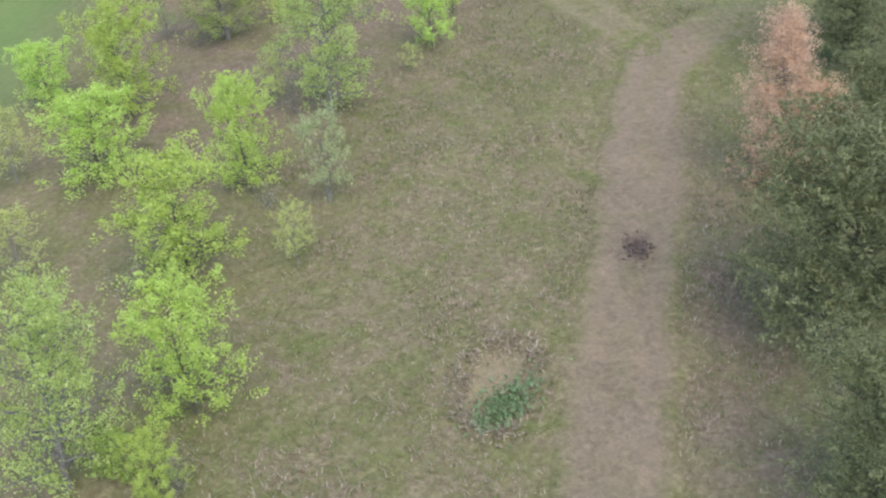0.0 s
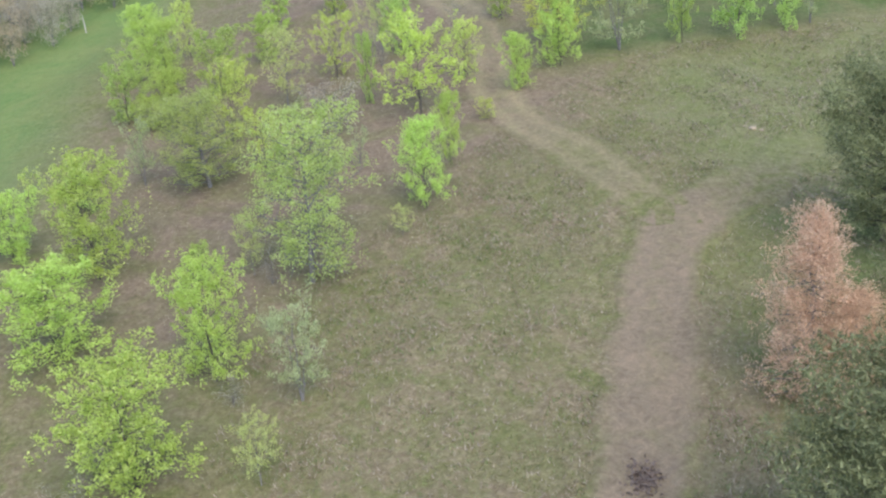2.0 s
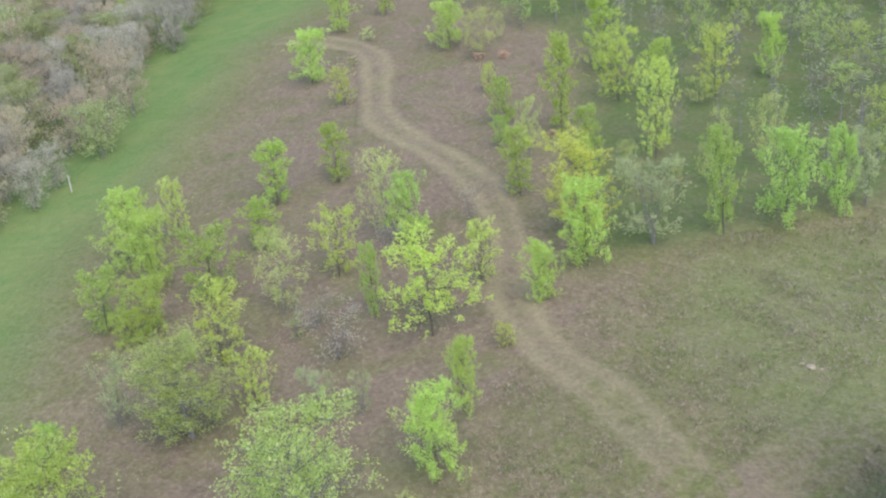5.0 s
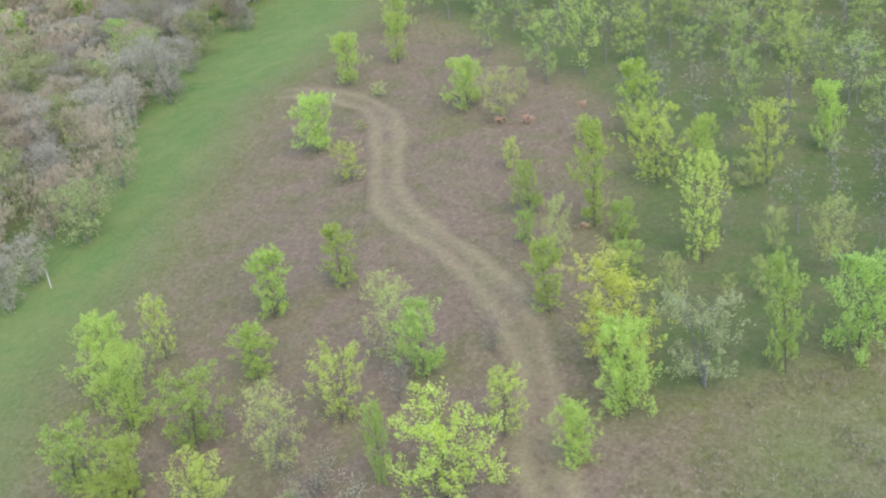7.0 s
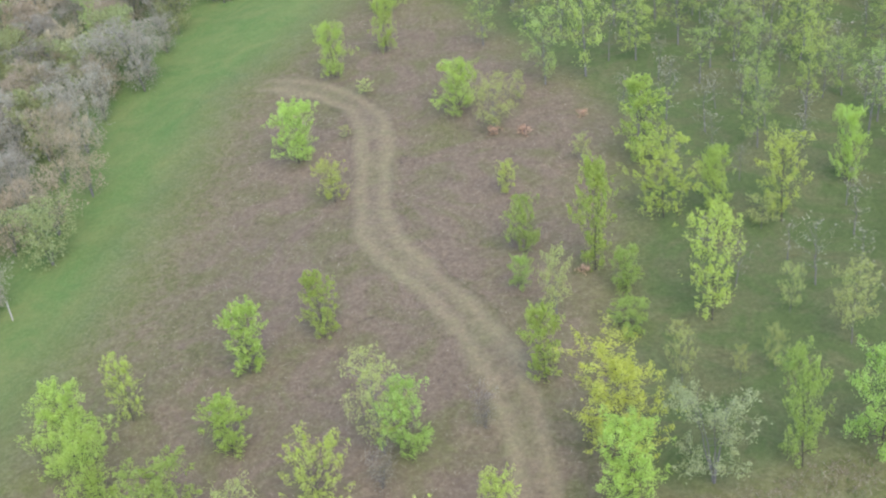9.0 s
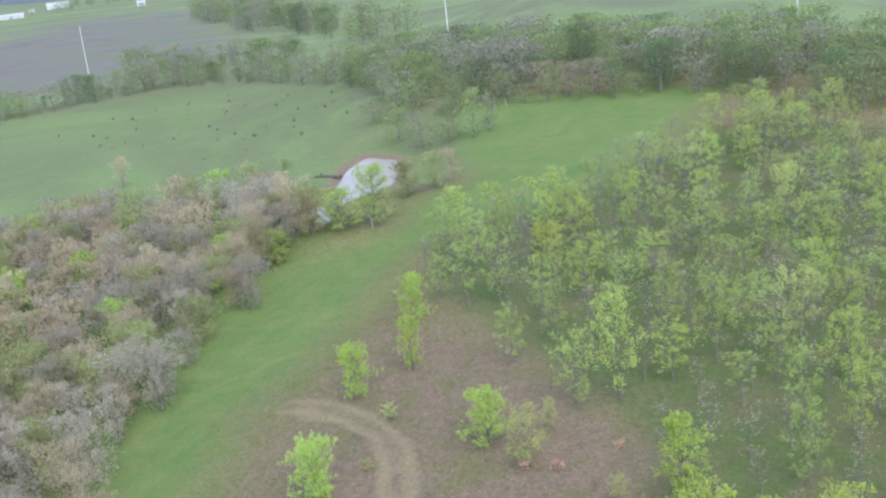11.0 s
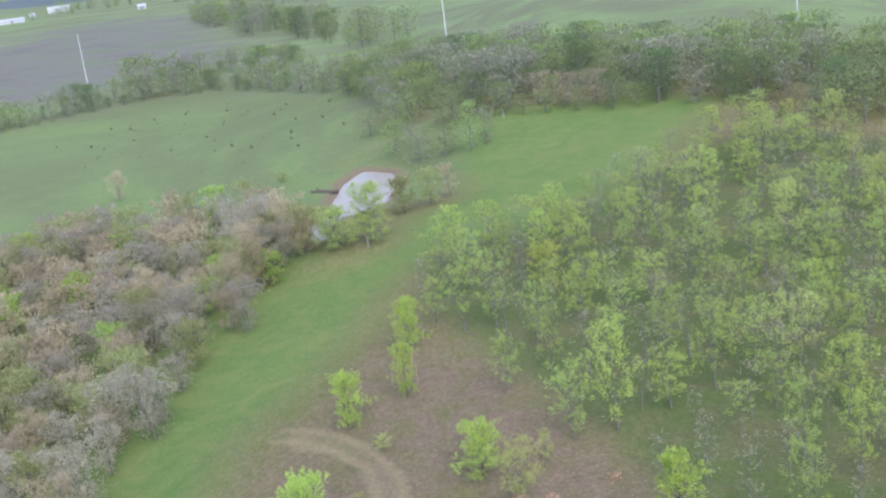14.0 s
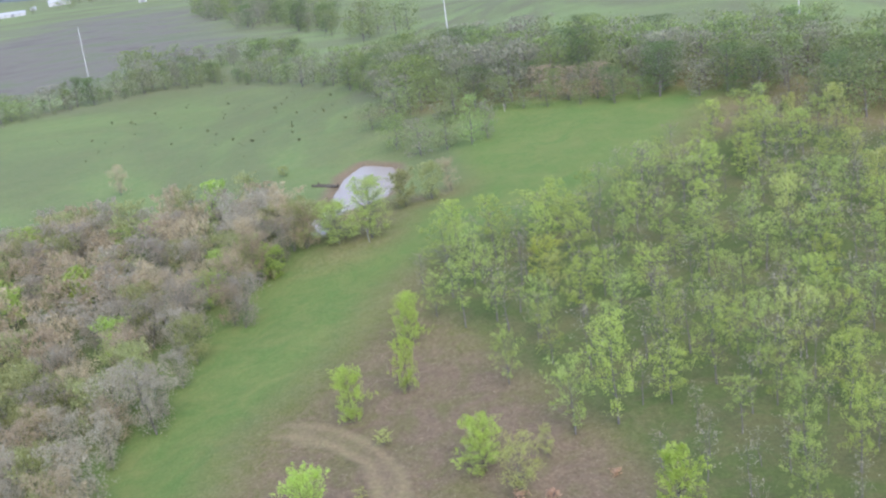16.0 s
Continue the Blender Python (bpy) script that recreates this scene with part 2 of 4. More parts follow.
    col = mix(n, l, ragged(s1.outputs[0], 0.5), col, mown)
    col = mix(n, l, s2.outputs[1], col, plough)
    moist = ramp(n, l, fine, [(0.2, (0.15, 0.11, 0.07)), (0.5, (0.215, 0.166, 0.112)), (0.8, (0.285, 0.228, 0.16))])
    moist = mix(n, l, math_node(n, l, "MULTIPLY", ramp(n, l, blot, [(0.45, (0, 0, 0)), (0.65, (1, 1, 1))]), 0.7), moist, (0.25, 0.19, 0.13))
    soil = mix(n, l, z1.outputs["Alpha"], moist, soil)
    col = mix(n, l, ragged(s1.outputs[2], 0.7), col, soil)
    speck = ramp(n, l, noise_node(n, l, 2.6, 7, 0.85, dist=1.0), [(0.30, (0.7, 0.7, 0.7)), (0.5, (1.0, 1.0, 1.0)), (0.70, (1.34, 1.32, 1.28))])
    tame = mix(n, l, math_node(n, l, "MULTIPLY", s1.outputs[0], 0.6, clamp=True), speck, (1.0, 1.0, 1.0))
    col = mix(n, l, 1.0, col, tame, "MULTIPLY")
    l.new(col, b.inputs["Base Color"])
    bump = n.new("ShaderNodeBump")
    bump.inputs["Strength"].default_value, bump.inputs["Distance"].default_value = 0.7, 0.12
    l.new(math_node(n, l, "ADD", fine, mid), bump.inputs["Height"])
    l.new(bump.outputs[0], b.inputs["Normal"])
    return m


def leaf_material(name, dark, mid_c, light, through_light=0.35):
    m, n, l = nodes_of(name)
    b = n["Principled BSDF"]
    b.inputs["Roughness"].default_value = 0.6
    b.inputs["Specular IOR Level"].default_value = 0.25
    geo, info = n.new("ShaderNodeNewGeometry"), n.new("ShaderNodeObjectInfo")
    col = ramp(n, l, geo.outputs["Random Per Island"], [(0.0, dark), (0.5, mid_c), (1.0, light)])
    hsv = n.new("ShaderNodeHueSaturation")
    l.new(col, hsv.inputs["Color"])
    tone = n.new("ShaderNodeAttribute")
    tone.attribute_name = "tone"
    own = math_node(n, l, "FRACT", math_node(n, l, "ADD", info.outputs["Random"], tone.outputs["Fac"]))
    l.new(math_node(n, l, "MULTIPLY_ADD", own, 0.02, 0.488), hsv.inputs["Hue"])
    l.new(math_node(n, l, "MULTIPLY_ADD", own, 0.28, 0.87), hsv.inputs["Value"])
    l.new(hsv.outputs[0], b.inputs["Base Color"])
    tr = n.new("ShaderNodeBsdfTranslucent")
    l.new(hsv.outputs[0], tr.inputs["Color"])
    ms = n.new("ShaderNodeMixShader")
    ms.inputs[0].default_value = through_light
    l.new(b.outputs[0], ms.inputs[1])
    l.new(tr.outputs[0], ms.inputs[2])
    l.new(ms.outputs[0], n["Material Output"].inputs["Surface"])
    return m


def rough_material(name, dark, light, scale=8.0, roughness=0.85, bump_depth=0.02):
    m, n, l = nodes_of(name)
    b = n["Principled BSDF"]
    b.inputs["Roughness"].default_value = roughness
    b.inputs["Specular IOR Level"].default_value = 0.2
    a = noise_node(n, l, scale, 5, 0.65)
    c = noise_node(n, l, scale * 0.17, 3, 0.6)
    col = ramp(n, l, a, [(0.3, dark), (0.7, light)])
    col = mix(n, l, math_node(n, l, "MULTIPLY", c, 0.35), col, tuple(0.6 * v for v in dark))
    l.new(col, b.inputs["Base Color"])
    bump = n.new("ShaderNodeBump")
    bump.inputs["Distance"].default_value = bump_depth
    l.new(a, bump.inputs["Height"])
    l.new(bump.outputs[0], b.inputs["Normal"])
    return m


GROUND = ground_material()
BARK = rough_material("dark_bark", (0.055, 0.046, 0.036), (0.15, 0.13, 0.1), 14)
GREY_BARK = rough_material("grey_bark", (0.11, 0.10, 0.095), (0.26, 0.24, 0.22), 14)
LEAF = {
    "lime": leaf_material("lime_leaves", (0.345, 0.46, 0.105), (0.475, 0.605, 0.145), (0.61, 0.72, 0.215), 0.5),
    "sprout": leaf_material("yellow_green_woodland_leaves", (0.325, 0.405, 0.1), (0.43, 0.51, 0.14), (0.54, 0.61, 0.205), 0.47),
    "green": leaf_material("fresh_green_leaves", (0.29, 0.41, 0.1), (0.405, 0.54, 0.14), (0.53, 0.64, 0.21), 0.5),
    "upright": leaf_material("sapling_leaves", (0.315, 0.43, 0.092), (0.435, 0.56, 0.13), (0.56, 0.66, 0.2), 0.5),
    "yellow": leaf_material("yellow_green_leaves", (0.4, 0.465, 0.095), (0.52, 0.585, 0.14), (0.63, 0.69, 0.22), 0.5),
    "pale": leaf_material("pale_budding_leaves", (0.39, 0.43, 0.13), (0.5, 0.54, 0.185), (0.61, 0.64, 0.27), 0.47),
    "silver": leaf_material("silvery_leaves", (0.31, 0.355, 0.16), (0.41, 0.455, 0.225), (0.53, 0.57, 0.32), 0.4),
    "olive": leaf_material("olive_leaves", (0.305, 0.385, 0.1), (0.415, 0.5, 0.15), (0.525, 0.59, 0.23), 0.47),
    "wood": leaf_material("woodland_leaves", (0.295, 0.38, 0.108), (0.39, 0.475, 0.148), (0.485, 0.565, 0.21), 0.47),
    "brown": leaf_material("tan_buds", (0.42, 0.33, 0.21), (0.52, 0.42, 0.28), (0.61, 0.51, 0.355), 0.5),
    "mauve": leaf_material("grey_twigs", (0.35, 0.305, 0.235), (0.44, 0.39, 0.305), (0.53, 0.475, 0.375), 0.5),
    "mixed": leaf_material("thicket_leaves", (0.275, 0.295, 0.125), (0.365, 0.39, 0.17), (0.46, 0.485, 0.235), 0.45),
    "pine": leaf_material("pine_needles", (0.088, 0.102, 0.045), (0.15, 0.165, 0.073), (0.25, 0.265, 0.125), 0.2),
    "dead": leaf_material("dead_needles", (0.47, 0.285, 0.185), (0.6, 0.395, 0.26), (0.7, 0.51, 0.35), 0.3),
    "sprawl": leaf_material("yellow_lime_leaves", (0.39, 0.47, 0.085), (0.51, 0.595, 0.13), (0.63, 0.7, 0.21), 0.5),
    # the far leaves are a little lighter and bluer: haze put into their colours
    "fartan": leaf_material("far_tan_buds", (0.42, 0.335, 0.22), (0.49, 0.40, 0.275), (0.55, 0.46, 0.33), 0.4),
    "farbright": leaf_material("far_fresh_leaves", (0.215, 0.29, 0.1), (0.265, 0.345, 0.125), (0.32, 0.4, 0.16), 0.42),
    "golden": leaf_material("golden_new_leaves", (0.47, 0.52, 0.085), (0.61, 0.655, 0.13), (0.73, 0.765, 0.23), 0.5),
    "deep": leaf_material("deep_green_leaves", (0.12, 0.175, 0.075), (0.155, 0.215, 0.092), (0.195, 0.26, 0.115), 0.4),
    "far": leaf_material("far_wood_leaves", (0.205, 0.255, 0.11), (0.255, 0.305, 0.14), (0.31, 0.36, 0.17), 0.4),
    "fargrey": leaf_material("far_bare_twigs", (0.26, 0.255, 0.18), (0.305, 0.3, 0.215), (0.36, 0.35, 0.26), 0.4),
}


# ---- mesh helpers ----
def mesh_of(name, verts, faces, material, smooth_faces=False):
    me = bpy.data.meshes.new(name)
    me.from_pydata([tuple(v) for v in verts], [], [tuple(f) for f in faces])
    me.materials.append(material)
    if smooth_faces:
        me.polygons.foreach_set("use_smooth", [True] * len(me.polygons))
    me.update()
    return me


def quads_mesh(name, verts, material, corners=4):
    """Loose leaves: every run of corners vertices is one face."""
    verts = np.asarray(verts, np.float32).reshape(-1, 3)
    k = len(verts) // corners
    me = bpy.data.meshes.new(name)
    me.vertices.add(len(verts))
    me.vertices.foreach_set("co", verts.ravel())
    me.loops.add(len(verts))
    me.loops.foreach_set("vertex_index", np.arange(len(verts), dtype=np.int32))
    me.polygons.add(k)
    me.polygons.foreach_set("loop_start", np.arange(0, len(verts), corners, dtype=np.int32))
    me.materials.append(material)
    me.update()
    me.validate()
    return me


def part(name, me, parent, label=""):
    ob = new(name, me)
    ob.parent = parent
    if label:
        tagged(ob, label=label)
    return ob


def tubes(segments, sides=5):
    """Tapered limbs from (start, end, radius, radius) rows."""
    verts, faces = [], []
    for a, b, ra, rb in segments:
        a, b = Vector(a), Vector(b)
        d = (b - a).normalized() if (b - a).length > 1e-6 else Vector((0, 0, 1))
        u = d.orthogonal().normalized()
        v = d.cross(u)
        k = len(verts)
        thin = ra < 0.03
        if thin:
            for p, r in ((a, ra), (b, rb)):
                for w in (0.0, 2.094, 4.189):
                    verts.append(p + (u * math.cos(w) + v * math.sin(w)) * r)
            faces += [(k, k + 1, k + 4, k + 3), (k + 1, k + 2, k + 5, k + 4), (k + 2, k, k + 3, k + 5)]
            continue
        for p, r in ((a, ra), (b, rb)):
            for i in range(sides):
                w = 2 * math.pi * i / sides
                verts.append(p + (u * math.cos(w) + v * math.sin(w)) * r)
        for i in range(sides):
            j = (i + 1) % sides
            faces.append((k + i, k + j, k + sides + j, k + sides + i))
        faces.append(tuple(k + sides + i for i in range(sides)))
    return verts, faces


def cards(rng, centres, length, width, up=0.0, folded=False):
    """Leaves as small turned quads round the given centres."""
    c = np.asarray(centres)
    k = len(c)
    d = rng.normal(size=(k, 3))
    d[:, 2] += up
    d /= np.linalg.norm(d, axis=1, keepdims=True) + 1e-9
    o = np.cross(d, rng.normal(size=(k, 3)))
    o /= np.linalg.norm(o, axis=1, keepdims=True) + 1e-9
    s = rng.uniform(0.6, 1.35, (k, 1))
    a, b = d * length * s * 0.5, o * width * s * 0.5
    if folded:
        return np.stack([c - a - b * 1.1, c - a + b * 1.1, c + a * 1.25], 1).reshape(-1, 3)
    return np.stack([c - a, c + b * 1.0 - a * 0.1, c + a, c - b - a * 0.1], 1).reshape(-1, 3)


def grow(seed, tall, wide, bare=0.25, limbs=16, twigs=5, leaves=1800, leaf=0.17, shape="round", stems=1, trunk_r=0.07, lean=0.06, scatter=0.28, leaf_w=0.75, up=0.0, flat=0.55, three=True, fine=True, shoot=0.42):
    """A tree: its limbs as tubes and its leaves as a cloud of turned quads gathered at the twig ends."""
    rng = np.random.default_rng(seed)
    segs, tips = [], []
    R = wide / 2 * (1.0 if stems == 1 else 0.78)

    def reach(h):
        u = (h - bare) / (1 - bare)
        if shape == "upright":
            return R * (0.55 + 0.6 * math.sin(math.pi * min(1, u * 0.9 + 0.08))) * (1 - 0.55 * u ** 3)
        if shape == "cone":
            return R * (1.02 - u) ** 0.8 * min(1, 0.6 + u * 4)
        if shape == "spread":
            return R * (0.55 + 0.5 * math.sin(math.pi * (0.15 + 0.8 * u)))
        return R * math.sqrt(max(0.03, 1 - (2 * (u * 0.86 + 0.07) - 0.86) ** 2 / 1.1))
    for s in range(stems):
        a0 = rng.uniform(0, 6.28)
        tilt = lean if stems == 1 else rng.uniform(0.08, 0.3) * wide / tall
        pts = [Vector((0, 0, -0.15))]
        n = 7
        for i in range(1, n + 1):
            h = i / n * 0.93
            o = tilt * tall * h
            pts.append(Vector((math.cos(a0) * o + rng.normal() * 0.02 * tall * h, math.sin(a0) * o + rng.normal() * 0.02 * tall * h, tall * h)))
        r0 = trunk_r / (1 if stems == 1 else 1.5)
        for i in range(n):
            segs.append((pts[i], pts[i + 1], r0 * (1 - 0.85 * i / n), r0 * (1 - 0.85 * (i + 1) / n)))
        tips.append((pts[-1], 0.5))
        k = max(4, limbs // stems)
        for j in range(k):
            h = bare + (0.93 - bare) * ((j + rng.uniform(0, 0.9)) / k)
            q = h / 0.93 * n
            i = min(n - 1, int(q))
            start = pts[i].lerp(pts[i + 1], q - i)
            ang = j * 2.4 + rng.uniform(-0.5, 0.5) + a0
            long = reach(h) * rng.uniform(0.5, 1.1)
            rise = {"upright": 1.3, "cone": -0.05, "spread": 0.25}.get(shape, 0.8) * long * rng.uniform(0.5, 1.2) * min(1.0, 0.15 + 1.5 * h)
            end = start + Vector((math.cos(ang) * long, math.sin(ang) * long, rise))
            end.z = min(end.z, tall * 0.99)
            midp = start.lerp(end, 0.5) + Vector(rng.normal(size=3) * 0.05 * long)
            rr = max(0.012, r0 * 0.42 * (1 - 0.6 * h))
            segs += [(start, midp, rr, rr * 0.7), (midp, end, rr * 0.7, rr * 0.3)]
            tips += [(end, 1.0), (midp.lerp(end, 0.55), 0.7)]
            for _ in range(twigs):
                p = midp.lerp(end, rng.uniform(-0.35, 0.9))
                e = p + Vector((rng.normal(), rng.normal(), rng.normal() * 0.7 + 0.35)) * (0.16 + 0.16 * long)
                e.z = min(max(e.z, tall * bare * 0.6), tall)
                if fine:
                    segs.append((p, e, rr * 0.4, rr * 0.15))
                tips.append((e, 1.0))
    where = np.array([tuple(p) for p, _ in tips])
    w = np.array([q for _, q in tips]) * rng.uniform(0.25, 1.6, len(tips))
    pick = rng.choice(len(tips), leaves, p=w / w.sum())
    # each twig end carries a rising shoot, with the leaves set along it
    way = where * np.array([1, 1, 0.0]) / max(R, 0.1) * 0.55 + rng.normal(size=where.shape) * 0.3 + np.array([0, 0, 0.9])
    way *= (shoot * (0.4 + 0.6 * R / 1.6) * rng.uniform(0.5, 1.4, len(tips)) / np.linalg.norm(way, axis=1))[:, None]
    along = rng.uniform(-0.35, 1.0, (leaves, 1))
    c = where[pick] + way[pick] * along + rng.normal(size=(leaves, 3)) * scatter * (1.05 - 0.75 * np.maximum(along, 0)) * np.array([1, 1, flat]) * (0.5 + 0.5 * R / 1.6)
    c[:, 2] = np.minimum(c[:, 2], tall * 1.04)
    c[:, 2] = np.maximum(c[:, 2], 0.08)
    return segs, cards(rng, c, leaf, leaf * leaf_w, up, three)


PROTOS, PLACED = {}, {}


def prototypes(kind, label, category, group, bark, material, dims, count=3, **how):
    """A few built trees of one kind; more are set as copies."""
    rows = []
    for i in range(count):
        segs, leaves = grow(hash_of(kind) + i * 17, *dims, **how)
        rows.append((mesh_of("trunk", *tubes(segs), bark, True), quads_mesh("crown", leaves, material, 3), dims))
    PROTOS[kind] = (rows, label, category, group)


def hash_of(word):
    return sum((i + 3) * ord(ch) for i, ch in enumerate(word)) % 9973


def plant(kind, x, y, tall, wide):
    rows, label, category, group = PROTOS[kind]
    i = int(abs(x * 7.3 + y * 3.1)) % len(rows)
    trunk, crown, (h0, w0) = rows[i]
    turn = (x * 2.17 + y * 1.31) % 6.283
    sxy, sz = wide / w0, tall / h0
    m = Matrix.LocRotScale((x, y, ground_z(x, y) - 0.03), Euler((0, 0, turn)), (sxy, sxy, sz))
    if kind + str(i) in PLACED:
        first = PLACED[kind + str(i)]
        keep = first.scale.copy()
        ob = copy_thing(first, m @ Matrix.Diagonal((1 / keep.x, 1 / keep.y, 1 / keep.z, 1)))
        return ob
    word = "shrub" if category == "bush" else ("conifer" if kind in ("pine", "dead") else "tree")
    ob = new(word)
    tagged(ob, label, category, group)
    part("trunk", trunk, ob)
    part("crown", crown, ob)
    ob.matrix_basis = m
    PLACED[kind + str(i)] = ob
    return ob


def stand(name, label, places):
    """A far stand of trees nobody could count: one mesh of many crowns and trunks."""
    verts, loops, starts, mats, tones, k = [], [], [], [], [], 0
    slots = []
    for kind, x, y, tall, wide in places:
        rows = PROTOS[kind][0]
        trunk, crown, (h0, w0) = rows[int(abs(x * 5.1 + y * 2.3)) % len(rows)]
        turn = (x * 2.17 + y * 1.31) % 6.283
        co, si = math.cos(turn), math.sin(turn)
        for me in (trunk, crown):
            v = np.empty(len(me.vertices) * 3, np.float32)
            me.vertices.foreach_get("co", v)
            v = v.reshape(-1, 3) * np.array([wide / w0, wide / w0, tall / h0], np.float32)
            v = np.stack([v[:, 0] * co - v[:, 1] * si + x, v[:, 0] * si + v[:, 1] * co + y, v[:, 2] + ground_z(x, y) - 0.03], 1)
            li = np.empty(len(me.loops), np.int32)
            me.loops.foreach_get("vertex_index", li)
            ls = np.empty(len(me.polygons), np.int32)
            me.polygons.foreach_get("loop_start", ls)
            if me.materials[0] not in slots:
                slots.append(me.materials[0])
            base = sum(len(q) for q in loops)
            verts.append(v)
            tones.append(np.full(len(v), (x * 0.731 + y * 0.417) % 1.0, np.float32))
            starts.append(ls + base)
            loops.append(li + k)
            mats.append(np.full(len(ls), slots.index(me.materials[0]), np.int32))
            k += len(v)
    me = bpy.data.meshes.new(name)
    v, li, ls = np.concatenate(verts), np.concatenate(loops), np.concatenate(starts)
    me.vertices.add(len(v))
    me.vertices.foreach_set("co", v.ravel().astype(np.float32))
    me.loops.add(len(li))
    me.loops.foreach_set("vertex_index", li)
    me.polygons.add(len(ls))
    me.polygons.foreach_set("loop_start", ls)
    for s in slots:
        me.materials.append(s)
    me.polygons.foreach_set("material_index", np.concatenate(mats))
    me.attributes.new("tone", "FLOAT", "POINT").data.foreach_set("value", np.concatenate(tones))
    me.update()
    me.validate()
    return tagged(new(name, me), label, "woods", kind="stuff")


# ---- the ground, one sheet to the horizon ----
def axis(lo, hi, step, far_lo, far_hi):
    a = list(np.arange(lo, hi + 0.01, step))
    s, v = step, hi
    while v < far_hi:
        s *= 1.16
        v += s
        a.append(v)
    s, v = step, lo
    while v > far_lo:
        s *= 1.16
        v -= s
        a.insert(0, v)
    return np.array(a)


def zones(x, y):
    """Which cover grows where: mown, thatch, dirt; wood floor, ploughed, far fields."""
    a = np.zeros((len(x), 4), np.float32)
    b = np.zeros((len(x), 4), np.float32)
    a[:, 3] = b[:, 3] = 1
    a[:, 0] = np.maximum(smooth(-4.0, 7.5, inside(MOWN, x, y)), smooth(-3, 3, inside(PASTURE, x, y)) * 0.42)
    a[:, 0] = np.maximum(a[:, 0], 0.36 * smooth(-3.0, 4.0, inside(FRESH, x, y)))
    a[:, 1] = np.maximum(smooth(-4.0, 5.0, inside(THATCH, x, y)), 0.75 * smooth(-1.0, 1.2, inside(DRY_VERGE, x, y)))
    # the floor with shade in its colour: wood, thicket, and weaker below the pines
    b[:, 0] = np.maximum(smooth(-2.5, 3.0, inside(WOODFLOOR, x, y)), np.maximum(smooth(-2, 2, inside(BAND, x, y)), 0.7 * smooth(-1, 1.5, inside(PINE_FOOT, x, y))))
    b[:, 1] = smooth(-5, 5, inside(PLOUGHED, x, y))
    b[:, 2] = np.maximum(np.maximum(smooth(150, 175, y), smooth(95, 125, np.hypot(x, y - 40))), smooth(-3, 3, inside(PASTURE, x, y)))
    hole = np.hypot((x - HOLLOW[0]) / 0.95, (y - HOLLOW[1]) / 1.6)
    a[:, 2] = 0.95 * (1 - smooth(0.7, 1.5, hole)) + 0.85 * (1 - smooth(0.2, 0.8, np.hypot(x - 2.6, y + 19.5)))
    shore = inside(POND, x, y)
    a[:, 2] = np.maximum(a[:, 2], 0.85 * smooth(-2.2, -0.6, shore))
    a[:, 3] = np.where(shore > -4, 0, 1)
    return a, b


def ground_attributes(me, xy, dirt=None, moist=False):
    a, b = zones(xy[:, 0], xy[:, 1])
    if dirt is not None:
        a[:, 2] = np.maximum(a[:, 2], dirt)
        a[:, 3] = 0.0 if moist else 1.0
    for name, v in (("zone_a", a), ("zone_b", b)):
        me.attributes.new(name, "FLOAT_COLOR", "POINT").data.foreach_set("color", v.ravel())


xs, ys = axis(-62, 46, 0.72, -3800, 3600), axis(-62, 160, 0.8, -900, 4200)
gx, gy = np.meshgrid(xs, ys)
gx, gy = gx.ravel(), gy.ravel()
w_n = len(xs)
idx = np.arange(len(gx)).reshape(len(ys), w_n)
gf = np.stack([idx[:-1, :-1], idx[:-1, 1:], idx[1:, 1:], idx[1:, :-1]], -1).reshape(-1, 4)
me = mesh_of("ground", np.stack([gx, gy, height(gx, gy)], 1), gf, GROUND, True)
ground_attributes(me, np.stack([gx, gy], 1))
tagged(new("ground", me), "spring meadow with dry thatch, mown grass and fields", "ground", kind="structure")


def track(pts, wide, seed, strength, name, label, worn=None, moist=False):
    """A worn two-wheel track lying on the meadow, ragged at its edges."""
    line = curve_points(pts)
    rng = np.random.default_rng(seed)
    across = np.linspace(-1, 1, 15)
    wob = [0.12 * math.sin(i * 0.31 + seed) + 0.07 * math.sin(i * 0.83) for i in range(len(line))]
    verts, dirt = [], []
    for i, p in enumerate(line):
        d = (line[min(i + 1, len(line) - 1)] - line[max(i - 1, 0)]).normalized()
        s = Vector((-d.y, d.x, 0))
        end = min(1, i / 6, (len(line) - 1 - i) / 6) * (worn(p.x, p.y) if worn else 1)
        for u in across:
            q = p + s * (u * wide * 0.5 * (1.25 + wob[i]) + 0.1 * math.sin(i * 0.2))
            rut = math.exp(-((abs(u) - 0.42) / 0.2) ** 2)
            verts.append((q.x, q.y, ground_z(q.x, q.y) + 0.055 + 0.02 * (1 - u * u) - 0.025 * rut - (0.1 if abs(u) > 0.99 else 0)))
            dirt.append(end * strength * ((0.95 + 0.15 * rut) if moist else (0.5 + 0.6 * rut)) * float(1 - smooth(0.55, 0.98, abs(u))) + rng.normal() * 0.03)
    k = len(across)
    faces = [(i * k + j, (i + 1) * k + j, (i + 1) * k + j + 1, i * k + j + 1) for i in range(len(line) - 1) for j in range(k - 1)]
    me = mesh_of(name, verts, faces, GROUND, True)
    ground_attributes(me, np.array(verts)[:, :2], np.array(dirt, np.float32), moist)
    return tagged(new(name, me), label, "track", kind="structure")


track(TRACK_MAIN, 2.7, 3, 0.72, "dirt_track", "worn bare dirt track through dry meadow grass", lambda x, y: 0.3 + 0.75 * float(1 - smooth(0.5, 4, y)), True)
track(TRACK_UP, 2.5, 5, 0.8, "meadow_track", "winding two-wheel track worn into brown thatch", lambda x, y: 0.6 + 0.4 * float(smooth(3, 12, y)))


